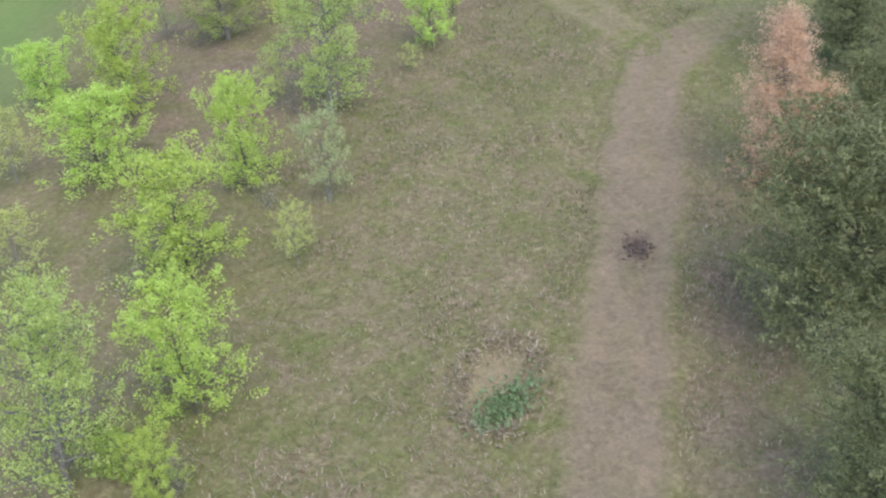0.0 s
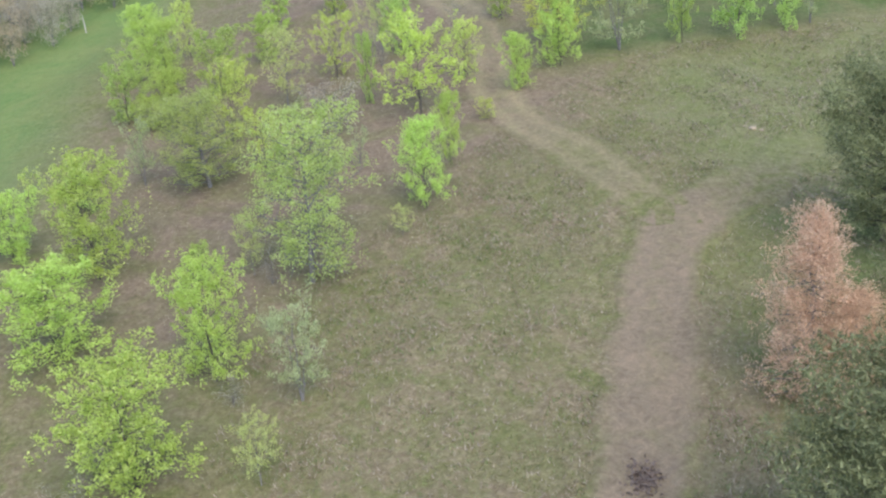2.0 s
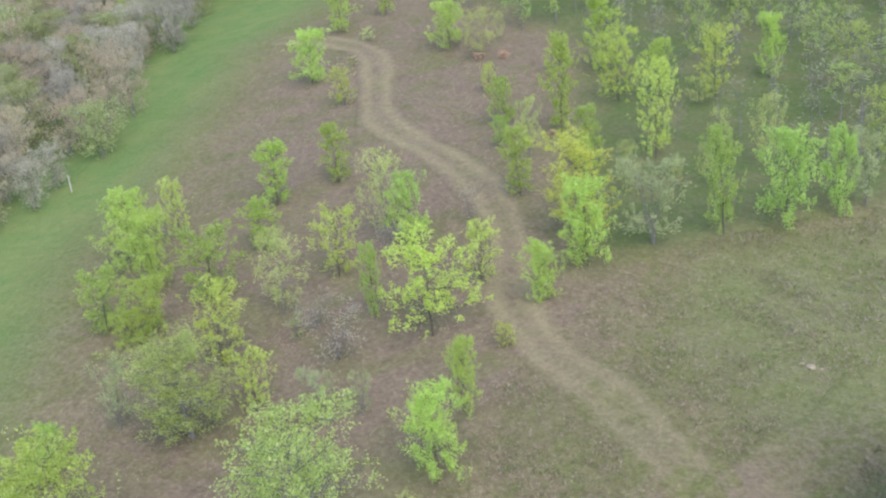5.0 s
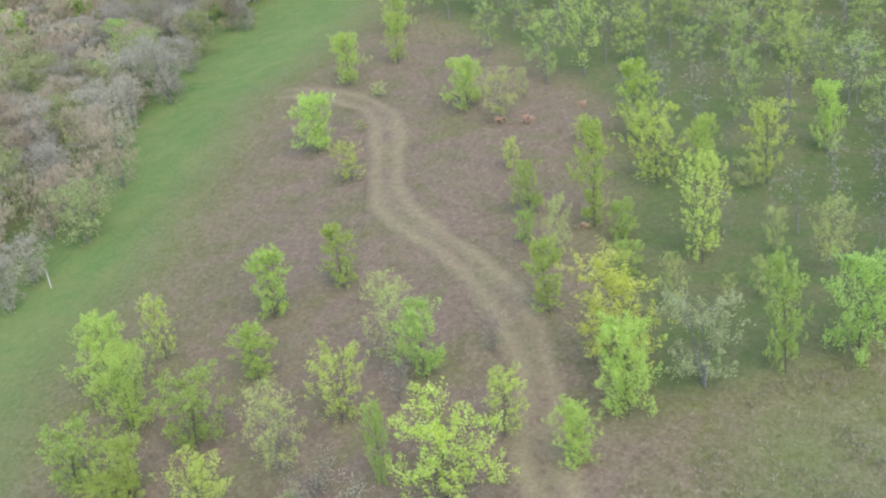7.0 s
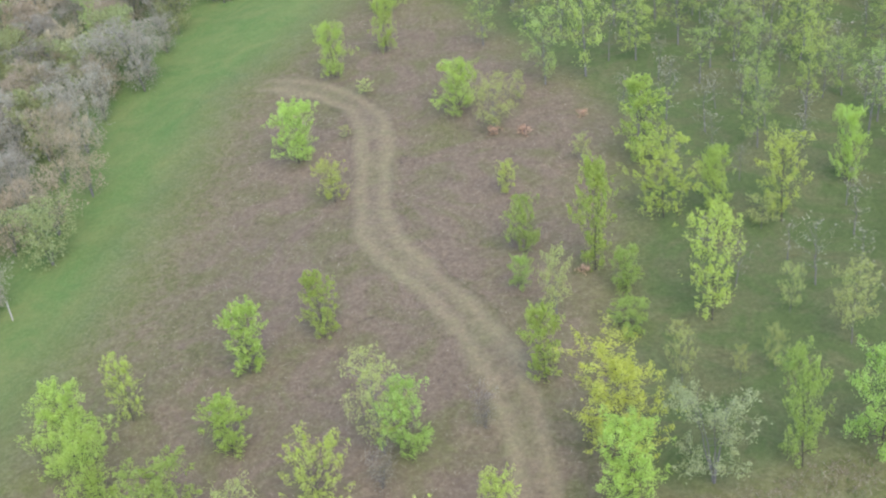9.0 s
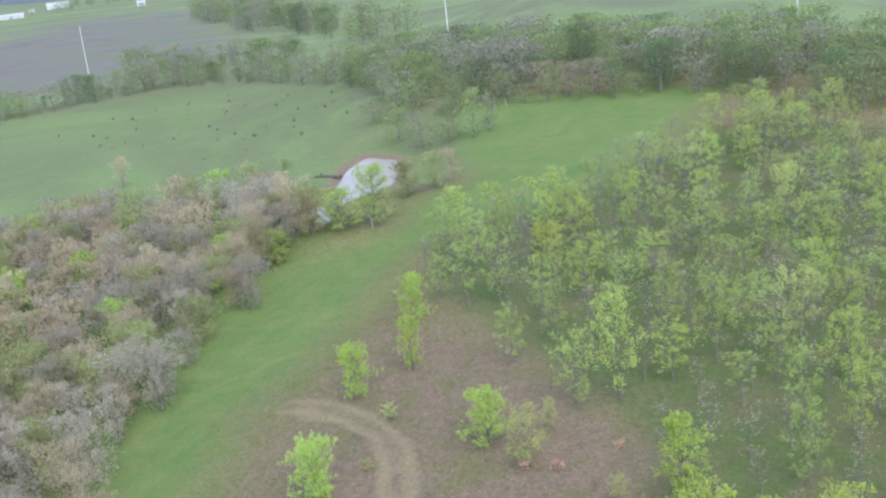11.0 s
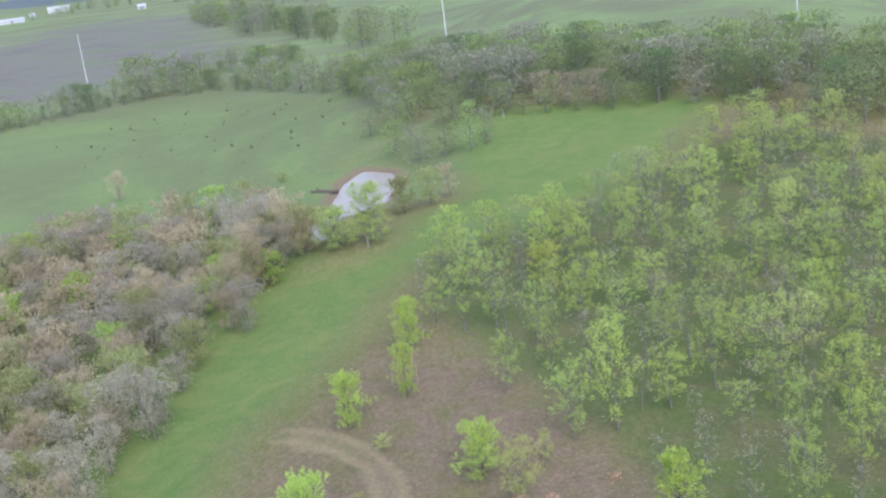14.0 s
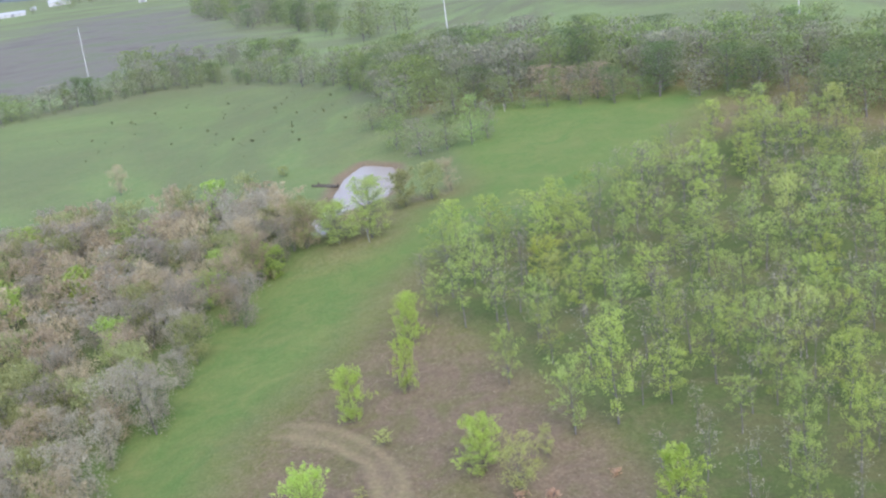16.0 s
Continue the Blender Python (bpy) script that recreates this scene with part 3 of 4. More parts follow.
# ---- pond ----
def pond():
    m, n, l = nodes_of("pond_water")
    b = n["Principled BSDF"]
    b.inputs["Base Color"].default_value = (0.33, 0.28, 0.245, 1)
    b.inputs["Roughness"].default_value = 0.14
    b.inputs["IOR"].default_value = 1.33
    b.inputs["Specular IOR Level"].default_value = 0.07
    bump = n.new("ShaderNodeBump")
    bump.inputs["Strength"].default_value, bump.inputs["Distance"].default_value = 0.12, 0.03
    l.new(noise_node(n, l, 3.0, 3, 0.5), bump.inputs["Height"])
    l.new(bump.outputs[0], b.inputs["Normal"])
    line = curve_points(POND + POND[:1], 0.8)[:-1]
    mid = sum(line, Vector()) / len(line)
    verts = [(mid.x + (p.x - mid.x) * 1.08, mid.y + (p.y - mid.y) * 1.03, POND_LEVEL) for p in line]
    faces = [tuple(range(len(verts)))]
    tagged(new("water", mesh_of("water", verts, faces, m)), "still muddy farm pond reflecting a pale sky", "pond", kind="structure")


pond()

# ---- trees of the young orchard and the meadow ----
prototypes("lime", "young tree in bright lime-green spring leaf on the meadow", "tree", "young trees on the meadow", BARK, LEAF["lime"], (4.6, 3.4), 5, leaves=13000, leaf=0.07, trunk_r=0.06, bare=0.07, limbs=24, twigs=9, scatter=0.12, flat=0.85, shoot=0.36)
prototypes("green", "small tree in fresh green leaf among dry thatch", "tree", "young trees on the meadow", BARK, LEAF["green"], (3.6, 2.6), 3, leaves=7000, leaf=0.072, bare=0.06, scatter=0.12, flat=0.85, twigs=7, trunk_r=0.05)
prototypes("upright", "slim upright sapling in dense green leaf", "tree", "upright saplings", BARK, LEAF["upright"], (4.2, 2.0), 3, leaves=6000, leaf=0.078, shape="upright", bare=0.05, limbs=26, scatter=0.11, flat=0.8, shoot=0.4, trunk_r=0.045)
prototypes("yellow", "young tree with sparse yellow-green new leaves", "tree", "young trees on the meadow", BARK, LEAF["yellow"], (4.5, 3.0), 3, leaves=5200, leaf=0.075, bare=0.1, limbs=24, scatter=0.1, flat=0.85, shoot=0.4, trunk_r=0.05)
prototypes("pale", "thinly leafed tree with pale buds and bare twigs", "tree", "young trees on the meadow", GREY_BARK, LEAF["pale"], (4.4, 3.2), 3, leaves=4600, leaf=0.07, twigs=8, scatter=0.12, flat=0.85, bare=0.15, trunk_r=0.05)
prototypes("silver", "multi-stemmed tree with silvery grey-green leaves", "tree", "young trees on the meadow", GREY_BARK, LEAF["silver"], (4.6, 3.6), 2, leaves=5600, leaf=0.07, stems=4, bare=0.12, twigs=7, scatter=0.13)
prototypes("olive", "large tree with a broad olive-green spring crown", "tree", "young trees on the meadow", GREY_BARK, LEAF["olive"], (6.6, 4.6), 3, leaves=17000, leaf=0.075, limbs=36, twigs=8, trunk_r=0.12, bare=0.08, scatter=0.16)
prototypes("bare", "leafless grey shrub of tangled thin twigs", "bush", "bare shrubs", GREY_BARK, LEAF["mauve"], (2.6, 3.2), 2, leaves=900, leaf=0.07, stems=6, bare=0.05, twigs=9, trunk_r=0.03)
prototypes("sprawl", "spreading young tree with airy yellow-lime leaves", "tree", "young trees on the meadow", BARK, LEAF["sprawl"], (4.4, 4.2), 2, leaves=7000, leaf=0.075, shape="spread", limbs=18, twigs=8, bare=0.12, scatter=0.1, flat=0.4, shoot=0.3, trunk_r=0.055)
prototypes("golden", "full round tree in golden-green new leaf", "tree", "young trees on the meadow", BARK, LEAF["golden"], (6.4, 3.7), 1, leaves=11000, leaf=0.072, limbs=30, twigs=7, bare=0.1, scatter=0.12, trunk_r=0.06)
prototypes("slim", "slender half-bare woodland tree with a thin crown", "tree", "trees of the young wood", GREY_BARK, LEAF["wood"], (5.2, 2.6), 4, leaves=1500, leaf=0.085, shape="upright", bare=0.3, limbs=16, twigs=5, trunk_r=0.06, scatter=0.13, shoot=0.26)
prototypes("wood", "slender woodland tree in thin yellow-green leaf", "tree", "trees of the young wood", GREY_BARK, LEAF["wood"], (5.4, 3.2), 6, leaves=2900, leaf=0.078, bare=0.17, twigs=5, trunk_r=0.06, scatter=0.12, flat=0.95, shoot=0.26, limbs=18)
prototypes("fresh", "woodland tree in bright fresh green leaf", "tree", "trees of the young wood", GREY_BARK, LEAF["sprout"], (5.0, 3.0), 3, leaves=3200, leaf=0.08, bare=0.17, twigs=5, trunk_r=0.06, scatter=0.13, flat=0.95, shoot=0.26, limbs=18)
prototypes("pine", "dense dark-green pine beside the dirt track", "conifer", "conifers along the track", BARK, LEAF["pine"], (7.0, 4.6), 3, leaves=46000, leaf=0.12, leaf_w=0.25, limbs=70, twigs=10, shape="round", bare=0.07, trunk_r=0.09, fine=False, scatter=0.13, up=0.9, flat=0.8, shoot=0.6)
prototypes("dead", "dead cedar with rust-orange dry needles", "conifer", "dead cedars", GREY_BARK, LEAF["dead"], (5.0, 3.2), 2, leaves=40000, leaf=0.056, leaf_w=0.35, fine=False, limbs=120, twigs=7, shape="cone", bare=0.02, scatter=0.14, up=0.9, flat=0.8, shoot=0.16)
prototypes("rust", "low dead shrub with rust-orange leaves", "bush", "rusty dead shrubs", GREY_BARK, LEAF["dead"], (0.7, 1.1), 1, leaves=260, leaf=0.12, stems=4, bare=0.05, limbs=8, twigs=3, trunk_r=0.02, scatter=0.12)

LIME_TREES = [(-14.6, -8.5, 3.7, 4.1), (-15.4, -2.7, 4.7, 3.9), (-8.4, -9.4, 4.1, 2.9), (-8.9, -15.0, 4.2, 4.1), (-6.8, -21.2, 4.0, 3.2), (-6.7, -24.5, 2.1, 1.6), (-20.1, -0.7, 3.0, 2.9),
    (-21.3, 18.6, 4.0, 2.6), (-19.4, 16.2, 4.0, 2.6), (-17.8, 11.9, 2.7, 2.1), (-18.5, 11.0, 1.7, 1.7), (-0.4, 13.4, 2.7, 1.7), (1.4, 16.5, 4.0, 2.5), (-3.2, 1.9, 3.6, 2.3),
    (-2.7, 5.5, 3.1, 1.3), (-18.3, 42.6, 3.6, 2.8), (-19.0, 54.2, 3.6, 2.1), (-17.4, 64.3, 3.6, 2.1), (-16.1, 57.2, 3.6, 1.6), (-9.5, 47.5, 3.2, 2.6), (4.8, 36.2, 3.5, 1.7),
    (11.4, 39.8, 3.9, 1.8)]
GREEN_TREES = [(-8.3, -23.7, 1.6, 1.3), (-10.9, -3.3, 1.5, 1.0), (-16.0, 14.8, 3.5, 2.7), (-20.3, 12.5, 3.1, 2.2), (-18.5, 3.0, 2.0, 1.3), (-7.1, 18.9, 3.4, 2.1), (-7.7, 12.6, 3.3, 1.1),
    (7.5, 19.3, 5.0, 1.6), (10.4, 20.3, 4.8, 2.5), (12.9, 21.8, 4.2, 1.8), (-4.1, 33.1, 2.8, 1.7), (-4.0, 29.9, 1.8, 1.0), (0.8, 29.8, 2.2, 1.5), (1.1, 26.9, 1.7, 1.6)]
UPRIGHT_TREES = [(-14.7, 19.3, 2.7, 1.7), (-15.5, 24.2, 3.5, 1.9), (-12.7, 26.8, 3.3, 1.5), (-2.3, 23.5, 3.6, 1.6), (-0.7, 31.5, 5.6, 1.7), (1.4, 41.4, 4.7, 2.2)]
YELLOW_TREES = [(-20.0, 21.4, 3.2, 1.6), (-13.7, 9.3, 3.9, 2.8), (-11.1, 6.0, 2.6, 1.7), (-10.1, 16.0, 3.2, 2.4), (-3.3, 15.1, 3.0, 1.8), (-1.6, 10.0, 1.0, 1.0), (-15.0, 38.2, 2.5, 1.9),
    (-5.7, 38.3, 1.9, 1.2), (4.5, 28.0, 5.2, 2.4), (8.0, 35.9, 4.4, 2.4), (-8.9, 72.7, 3.4, 2.8)]
PALE_TREES = [(-15.3, -14.0, 2.4, 2.4), (-18.4, -7.7, 3.1, 2.6), (-5.5, -14.3, 2.2, 1.4), (-3.8, -0.3, 1.2, 0.9), (-9.0, -3.0, 2.3, 1.4), (-12.0, 13.1, 3.8, 2.5), (-8.3, 19.2, 4.4, 2.3),
    (3.2, 23.9, 2.6, 1.2), (10.1, 26.6, 3.7, 1.8), (-16.2, 45.4, 0.8, 0.7), (-16.2, 50.9, 1.1, 1.1), (-7.1, 45.2, 3.1, 2.8), (-2.2, 27.7, 3.4, 1.4), (-2.0, 41.5, 1.5, 1.1),
    (7.8, 28.6, 2.4, 1.0), (7.0, 35.2, 1.8, 1.4), (6.9, 24.8, 2.1, 1.0), (5.5, 24.1, 1.6, 0.7), (-6.1, 48.6, 1.9, 1.0)]
SILVER_TREES = [(-5.2, -10.6, 3.5, 2.2), (-16.5, 5.1, 3.0, 1.5), (4.3, 18.2, 4.4, 3.4), (14.3, 22.7, 3.9, 1.9), (-8.2, 5.2, 2.4, 1.6), (-6.7, 5.5, 1.8, 1.0), (-10.9, 11.1, 1.2, 1.0)]
OLIVE_TREES = [(-9.5, -23.9, 6.0, 3.8), (-6.6, -3.6, 6.3, 4.3), (-13.2, 4.4, 4.1, 4.3)]
SPRAWL_TREES = [(-4.8, 10.7, 4.7, 4.5), (2.4, 35.8, 4.3, 3.3)]
GOLDEN_TREES = [(1.1, 19.3, 4.9, 3.6)]
WOOD_TREES = [(7.3, 43.1, 4.6, 2.4), (-9.5, 57.3, 3.8, 2.3), (-6.9, 59.4, 4.3, 2.2), (-4.8, 51.1, 4.9, 3.0), (3.2, 56.2, 5.6, 2.9), (5.8, 57.4, 5.0, 3.1), (7.5, 48.3, 5.0, 2.4),
    (-16.4, 68.3, 3.5, 2.3), (-11.6, 66.4, 5.7, 3.3), (-17.1, 76.8, 4.2, 4.0), (-0.4, 79.1, 3.5, 2.5), (7.1, 72.9, 3.9, 3.9), (10.7, 75.8, 3.6, 4.0), (8.1, 96.5, 5.0, 4.9),
    (1.3, 92.5, 3.7, 2.6)]
FRESH_TREES = [(-2.4, 52.0, 6.7, 3.5), (0.6, 53.9, 3.6, 2.7), (10.4, 53.5, 4.5, 3.5), (10.1, 46.9, 5.0, 2.1), (-9.7, 82.0, 4.1, 3.9), (-7.1, 81.5, 3.4, 2.4), (3.1, 81.1, 3.8, 3.0),
    (12.0, 101.9, 3.8, 2.8), (15.9, 82.0, 3.7, 3.2)]
SLIM_TREES = [(4.4, 50.5, 3.4, 1.9), (-13.8, 65.9, 5.1, 2.4), (-2.6, 63.4, 4.2, 2.5)]
BARE_SHRUBS = [(-8.5, 9.2, 2.2, 2.8), (-8.0, 17.4, 1.7, 1.6), (-4.5, 20.8, 1.9, 1.3), (-10.2, 12.0, 1.4, 2.4), (-10.8, -15.7, 1.0, 1.4), (-7.5, -10.6, 0.8, 1.4), (-6.3, -24.3, 1.4, 1.3),
    (-8.1, -3.7, 1.6, 1.2)]
RUSTY_SHRUBS = [(-5.4, 44.7, 0.45, 0.7), (-7.2, 44.9, 0.45, 0.7), (-2.3, 46.8, 0.35, 0.6), (-1.3, 31.4, 0.25, 0.6)]
PINES = [(10.9, -17.7, 6.4, 5.9), (10.8, -25.2, 4.7, 4.4), (13.9, -0.4, 6.4, 5.2), (13.6, -9.8, 4.4, 3.7)]
DEAD_CEDARS = [(10.3, -9.8, 6.0, 3.9), (11.1, -10.1, 3.9, 3.5)]
for kind, rows in (("lime", LIME_TREES), ("green", GREEN_TREES), ("upright", UPRIGHT_TREES), ("yellow", YELLOW_TREES), ("pale", PALE_TREES), ("silver", SILVER_TREES),
                   ("olive", OLIVE_TREES), ("sprawl", SPRAWL_TREES), ("golden", GOLDEN_TREES), ("bare", BARE_SHRUBS), ("wood", WOOD_TREES), ("fresh", FRESH_TREES),
                   ("slim", SLIM_TREES), ("rust", RUSTY_SHRUBS), ("pine", PINES), ("dead", DEAD_CEDARS)):
    for row in rows:
        plant(kind, *row)

# ---- the young wood beyond, and the thicket along the mown strip ----
rng = np.random.default_rng(7)
taken = [(r[0], r[1]) for rows in (LIME_TREES, GREEN_TREES, UPRIGHT_TREES, YELLOW_TREES, PALE_TREES, SILVER_TREES, WOOD_TREES, FRESH_TREES, SLIM_TREES) for r in rows]


def fill(outline, spacing, count, margin, seed):
    """Uneven places inside an outline, no two nearer than the spacing."""
    r = np.random.default_rng(seed)
    lo, hi = np.min(outline, 0), np.max(outline, 0)
    p = lo + r.uniform(size=(count * 60, 2)) * (hi - lo)
    p = p[inside(outline, p[:, 0], p[:, 1]) >= margin]
    out, held = [], np.array(taken)
    for q in p:
        s = spacing * r.uniform(0.8, 1.4)
        if ((held - q) ** 2).sum(1).min() > s * s:
            out.append((float(q[0]), float(q[1])))
            held = np.vstack([held, q])
        if len(out) >= count:
            break
    return out


WOOD = [(13.0, 25.0), (27.0, 28.0), (45.0, 53.0), (43.0, 88.0), (25.0, 105.0), (9.0, 111.0), (4.0, 106.0), (-2.0, 96.0), (-6.5, 88.0), (-13.0, 84.0),
    (-18.0, 80.0), (-20.0, 73.0), (-14.0, 66.0), (-8.0, 60.0), (-3.0, 55.0), (2.0, 50.0), (8.0, 45.0), (13.0, 38.0)]
beyond = []
for x, y in fill(WOOD, 3.1, 190, 0.5, 11):
    kind = str(rng.choice(["wood", "wood", "wood", "wood", "slim", "pale", "fresh", "fresh"]))
    tall = float(rng.uniform(3.0, 4.9))
    wide = float(tall * rng.uniform(0.5, 0.72))
    if y < 66 and x < 16:
        plant(kind, x, y, tall, wide)
    else:
        beyond.append((kind, x, y, tall, wide))
prototypes("sapling", "thin grey sapling with hardly a leaf among woodland trees", "tree", "bare saplings in the wood", GREY_BARK, LEAF["mauve"], (4.0, 1.8), 3, leaves=170, leaf=0.08, shape="upright", bare=0.25, limbs=11, twigs=3, trunk_r=0.045, scatter=0.12)
for x, y in fill(WOOD, 1.8, 340, 0.3, 57):
    tall = float(rng.uniform(2.4, 4.4))
    if y < 60 and x < 12:
        plant("sapling", x, y, tall, tall * 0.5)
    else:
        beyond.append(("sapling", x, y, tall, tall * 0.5))
GLADE = [(5, 24), (13, 25), (14, 38), (8, 46), (2, 51), (-1, 48), (3, 36)]
for x, y in fill(GLADE, 2.3, 30, 0.3, 61):
    tall = float(rng.uniform(1.8, 3.4))
    plant("sapling", x, y, tall, tall * 0.55)
stand("young_wood", "close-grown young wood in pale spring leaf", beyond)

prototypes("brown", "rounded thicket bush with tan buds on bare twigs", "bush", "thicket bushes", GREY_BARK, LEAF["brown"], (4.6, 4.8), 3, fine=False, leaves=3600, leaf=0.135, stems=5, bare=0.1, limbs=34, twigs=9, trunk_r=0.05, scatter=0.17, flat=0.9, leaf_w=0.42, up=0.9, shoot=0.4)
prototypes("mauve", "rounded leafless thicket bush of grey-mauve twigs", "bush", "thicket bushes", GREY_BARK, LEAF["mauve"], (4.4, 4.6), 3, fine=False, leaves=3600, leaf=0.135, stems=5, bare=0.1, limbs=34, twigs=9, trunk_r=0.05, scatter=0.17, flat=0.9, leaf_w=0.42, up=0.9, shoot=0.4)
prototypes("mixed", "thicket bush coming into dull green leaf", "bush", "thicket bushes", GREY_BARK, LEAF["mixed"], (4.4, 4.4), 3, fine=False, leaves=3600, leaf=0.135, stems=4, bare=0.1, limbs=30, twigs=9, trunk_r=0.05, scatter=0.17, flat=0.9, leaf_w=0.7, up=0.9, shoot=0.4)
prototypes("leafing", "thicket bush in fresh green leaf", "bush", "thicket bushes", GREY_BARK, LEAF["green"], (4.2, 4.2), 2, fine=False, leaves=3600, leaf=0.115, stems=3, bare=0.1, limbs=26, twigs=8, trunk_r=0.05, scatter=0.16, flat=0.9, shoot=0.5)
for kind in ("brown", "mauve", "mixed"):
    prototypes("far_" + kind, "rounded bush deep in the thicket", "bush", "thicket bushes", GREY_BARK, LEAF[kind], (4.4, 4.6), 2, fine=False, leaves=1100, leaf=0.24, leaf_w=0.45, stems=4, bare=0.1, limbs=26, twigs=6, trunk_r=0.05, scatter=0.2, flat=0.9, up=0.9)
prototypes("far_leafing", "fresh green bush deep in the thicket", "bush", "thicket bushes", GREY_BARK, LEAF["green"], (4.2, 4.2), 1, fine=False, leaves=1100, leaf=0.22, stems=3, bare=0.1, limbs=22, twigs=6, trunk_r=0.05, scatter=0.2, flat=0.9)
thicket = []
for x, y in fill(BAND, 2.5, 520, 0.9, 23):
    if inside(POND, x, y) > -2.5:
        continue
    kind = str(rng.choice(["brown"] * 9 + ["mauve"] * 8 + ["mixed"] * 5 + ["leafing"]))
    tall = float(rng.uniform(2.6, 4.9))
    wide = float(rng.uniform(2.8, 4.6))
    if x > -47 and y < 90:
        plant(kind, x, y, tall, wide)
    else:
        thicket.append(("far_" + kind, x, y, tall, wide))
stand("thicket", "close thicket of tan, grey and green bushes", thicket)

# ---- far woods, belts and scattered shrubs ----
prototypes("far", "tall tree of the far wood in dull green leaf", "tree", "trees of the far wood", GREY_BARK, LEAF["far"], (5.2, 4.6), 4, fine=False, leaves=950, leaf=0.185, limbs=16, twigs=7, bare=0.06, trunk_r=0.1, scatter=0.32, flat=0.8, shoot=0.25)
prototypes("deep", "tall broad green tree of the far wood", "tree", "trees of the far wood", GREY_BARK, LEAF["deep"], (8.0, 7.5), 2, fine=False, leaves=3600, leaf=0.17, limbs=26, twigs=6, bare=0.08, trunk_r=0.2, scatter=0.42, flat=0.8, shoot=0.3)
prototypes("fartan", "tan budding tree of the far wood", "tree", "trees of the far wood", GREY_BARK, LEAF["fartan"], (5.0, 4.8), 2, fine=False, leaves=950, leaf=0.185, limbs=16, twigs=7, bare=0.06, trunk_r=0.1, scatter=0.32, flat=0.8, shoot=0.25)
prototypes("farbright", "fresh green tree of the far wood", "tree", "trees of the far wood", GREY_BARK, LEAF["farbright"], (5.0, 4.8), 2, fine=False, leaves=950, leaf=0.185, limbs=16, twigs=7, bare=0.06, trunk_r=0.1, scatter=0.32, flat=0.8, shoot=0.25)
prototypes("fargrey", "leafless grey-brown tree of the far wood", "tree", "trees of the far wood", GREY_BARK, LEAF["fargrey"], (5.0, 4.6), 3, fine=False, leaves=950, leaf=0.185, limbs=16, twigs=7, bare=0.06, trunk_r=0.1, scatter=0.32, flat=0.8, shoot=0.25)
FAR_WOOD = [(-34, 128), (-20, 126), (-12, 122.5), (1, 121), (13, 121.5), (16, 111), (36, 120), (60, 165), (27, 150), (15, 149), (4, 149), (-8, 153), (-17, 160), (-27, 169), (-41, 188), (-57, 212), (-66, 208), (-54, 180), (-40, 146)]
FAR_BELT = [(-175.0, 202.0), (-141.4, 209.0), (-132.0, 217.0), (-124.0, 227.0), (-113.0, 233.0), (-98.0, 232.0), (-79.0, 215.0), (-55.0, 183.0), (-58.0, 194.0), (-82.0, 227.0),
    (-100.0, 245.0), (-115.0, 247.0), (-128.0, 240.0), (-137.0, 229.0), (-150.0, 220.0), (-180.0, 217.0)]
FAR_BELT_TWO = [(-292.0, 642.0), (-174.0, 432.0), (-166.0, 457.0), (-115.0, 346.0), (-72.0, 276.0), (-68.0, 290.0), (-112.0, 365.0), (-150.0, 470.0), (-180.0, 500.0), (-280.0, 680.0)]
FIELD_HEDGE = [(-142, 262), (-118, 268), (-98, 262), (-84, 248), (-84, 256), (-100, 276), (-118, 280), (-142, 275)]
FARM_TREES = [(-620, 1010), (-560, 1180), (-420, 900), (-300, 730), (-230, 640), (-220, 700), (-300, 860), (-450, 1150), (-560, 1300), (-700, 1240)]
for name, label, outline, space, count, seed, low, gap in (
        ("far_wood", "far wood of green and grey-brown spring trees", FAR_WOOD, 3.0, 360, 3, 3.6, -3),
        ("far_tree_belt", "tree belt at the edge of a green pasture", FAR_BELT, 3.2, 120, 4, 3.6, -3),
        ("distant_tree_belt", "tree belt between distant fields", FAR_BELT_TWO, 6.5, 130, 5, 6.5, -1.0),
        ("field_hedge", "low hedge of trees below a ploughed field", FIELD_HEDGE, 3.4, 40, 6, 3.8, -3),
        ("distant_farm_trees", "scattered trees round distant farm fields", FARM_TREES, 14, 70, 8, 9.0, -0.6)):
    stand(name, label, [(str(rng.choice(["far", "far", "far", "farbright", "fargrey", "fargrey", "deep"])), x, y, t, t * float(rng.uniform(0.85, 1.15)))
                        for x, y in fill(outline, space, count, 0.3, seed) for t in [float(rng.uniform(low * 0.55, low * 1.75))] if math.sin(x * 0.11 + y * 0.07) + math.sin(x * 0.043 - y * 0.06) > gap])

# taller trees rising out of the far wood, and the wood's bays of tan and fresh green
BIG = [(-10.7, 139.8, 6.8, 6.9), (-6.2, 137.3, 7.0, 6.7), (-2.0, 135.4, 6.2, 5.9), (3.5, 135.2, 5.8, 6.6), (7.4, 132.6, 7.0, 7.1), (12.0, 133.4, 6.3, 7.1),
    (15.0, 131.5, 4.9, 5.6), (19.9, 129.9, 4.8, 6.2), (23.5, 131.6, 5.2, 5.6), (-54.7, 179.0, 7.3, 5.6), (-100.4, 260.1, 6.1, 6.3)]
stand("tall_far_trees", "taller green trees rising from the far wood", [("farbright", *row) for row in BIG])
DARK = [(14.5, 143.9, 5.8, 3.2), (16.6, 142.9, 4.9, 3.6)]
stand("dark_far_trees", "dark green trees rising from the far wood", [("deep", *row) for row in DARK])
TAN = [(-15.7, 129.4, 3.9, 4.1), (-12.1, 127.7, 4.0, 4.2), (-8.5, 126.4, 4.2, 3.8), (-6.6, 125.9, 2.8, 2.6)]
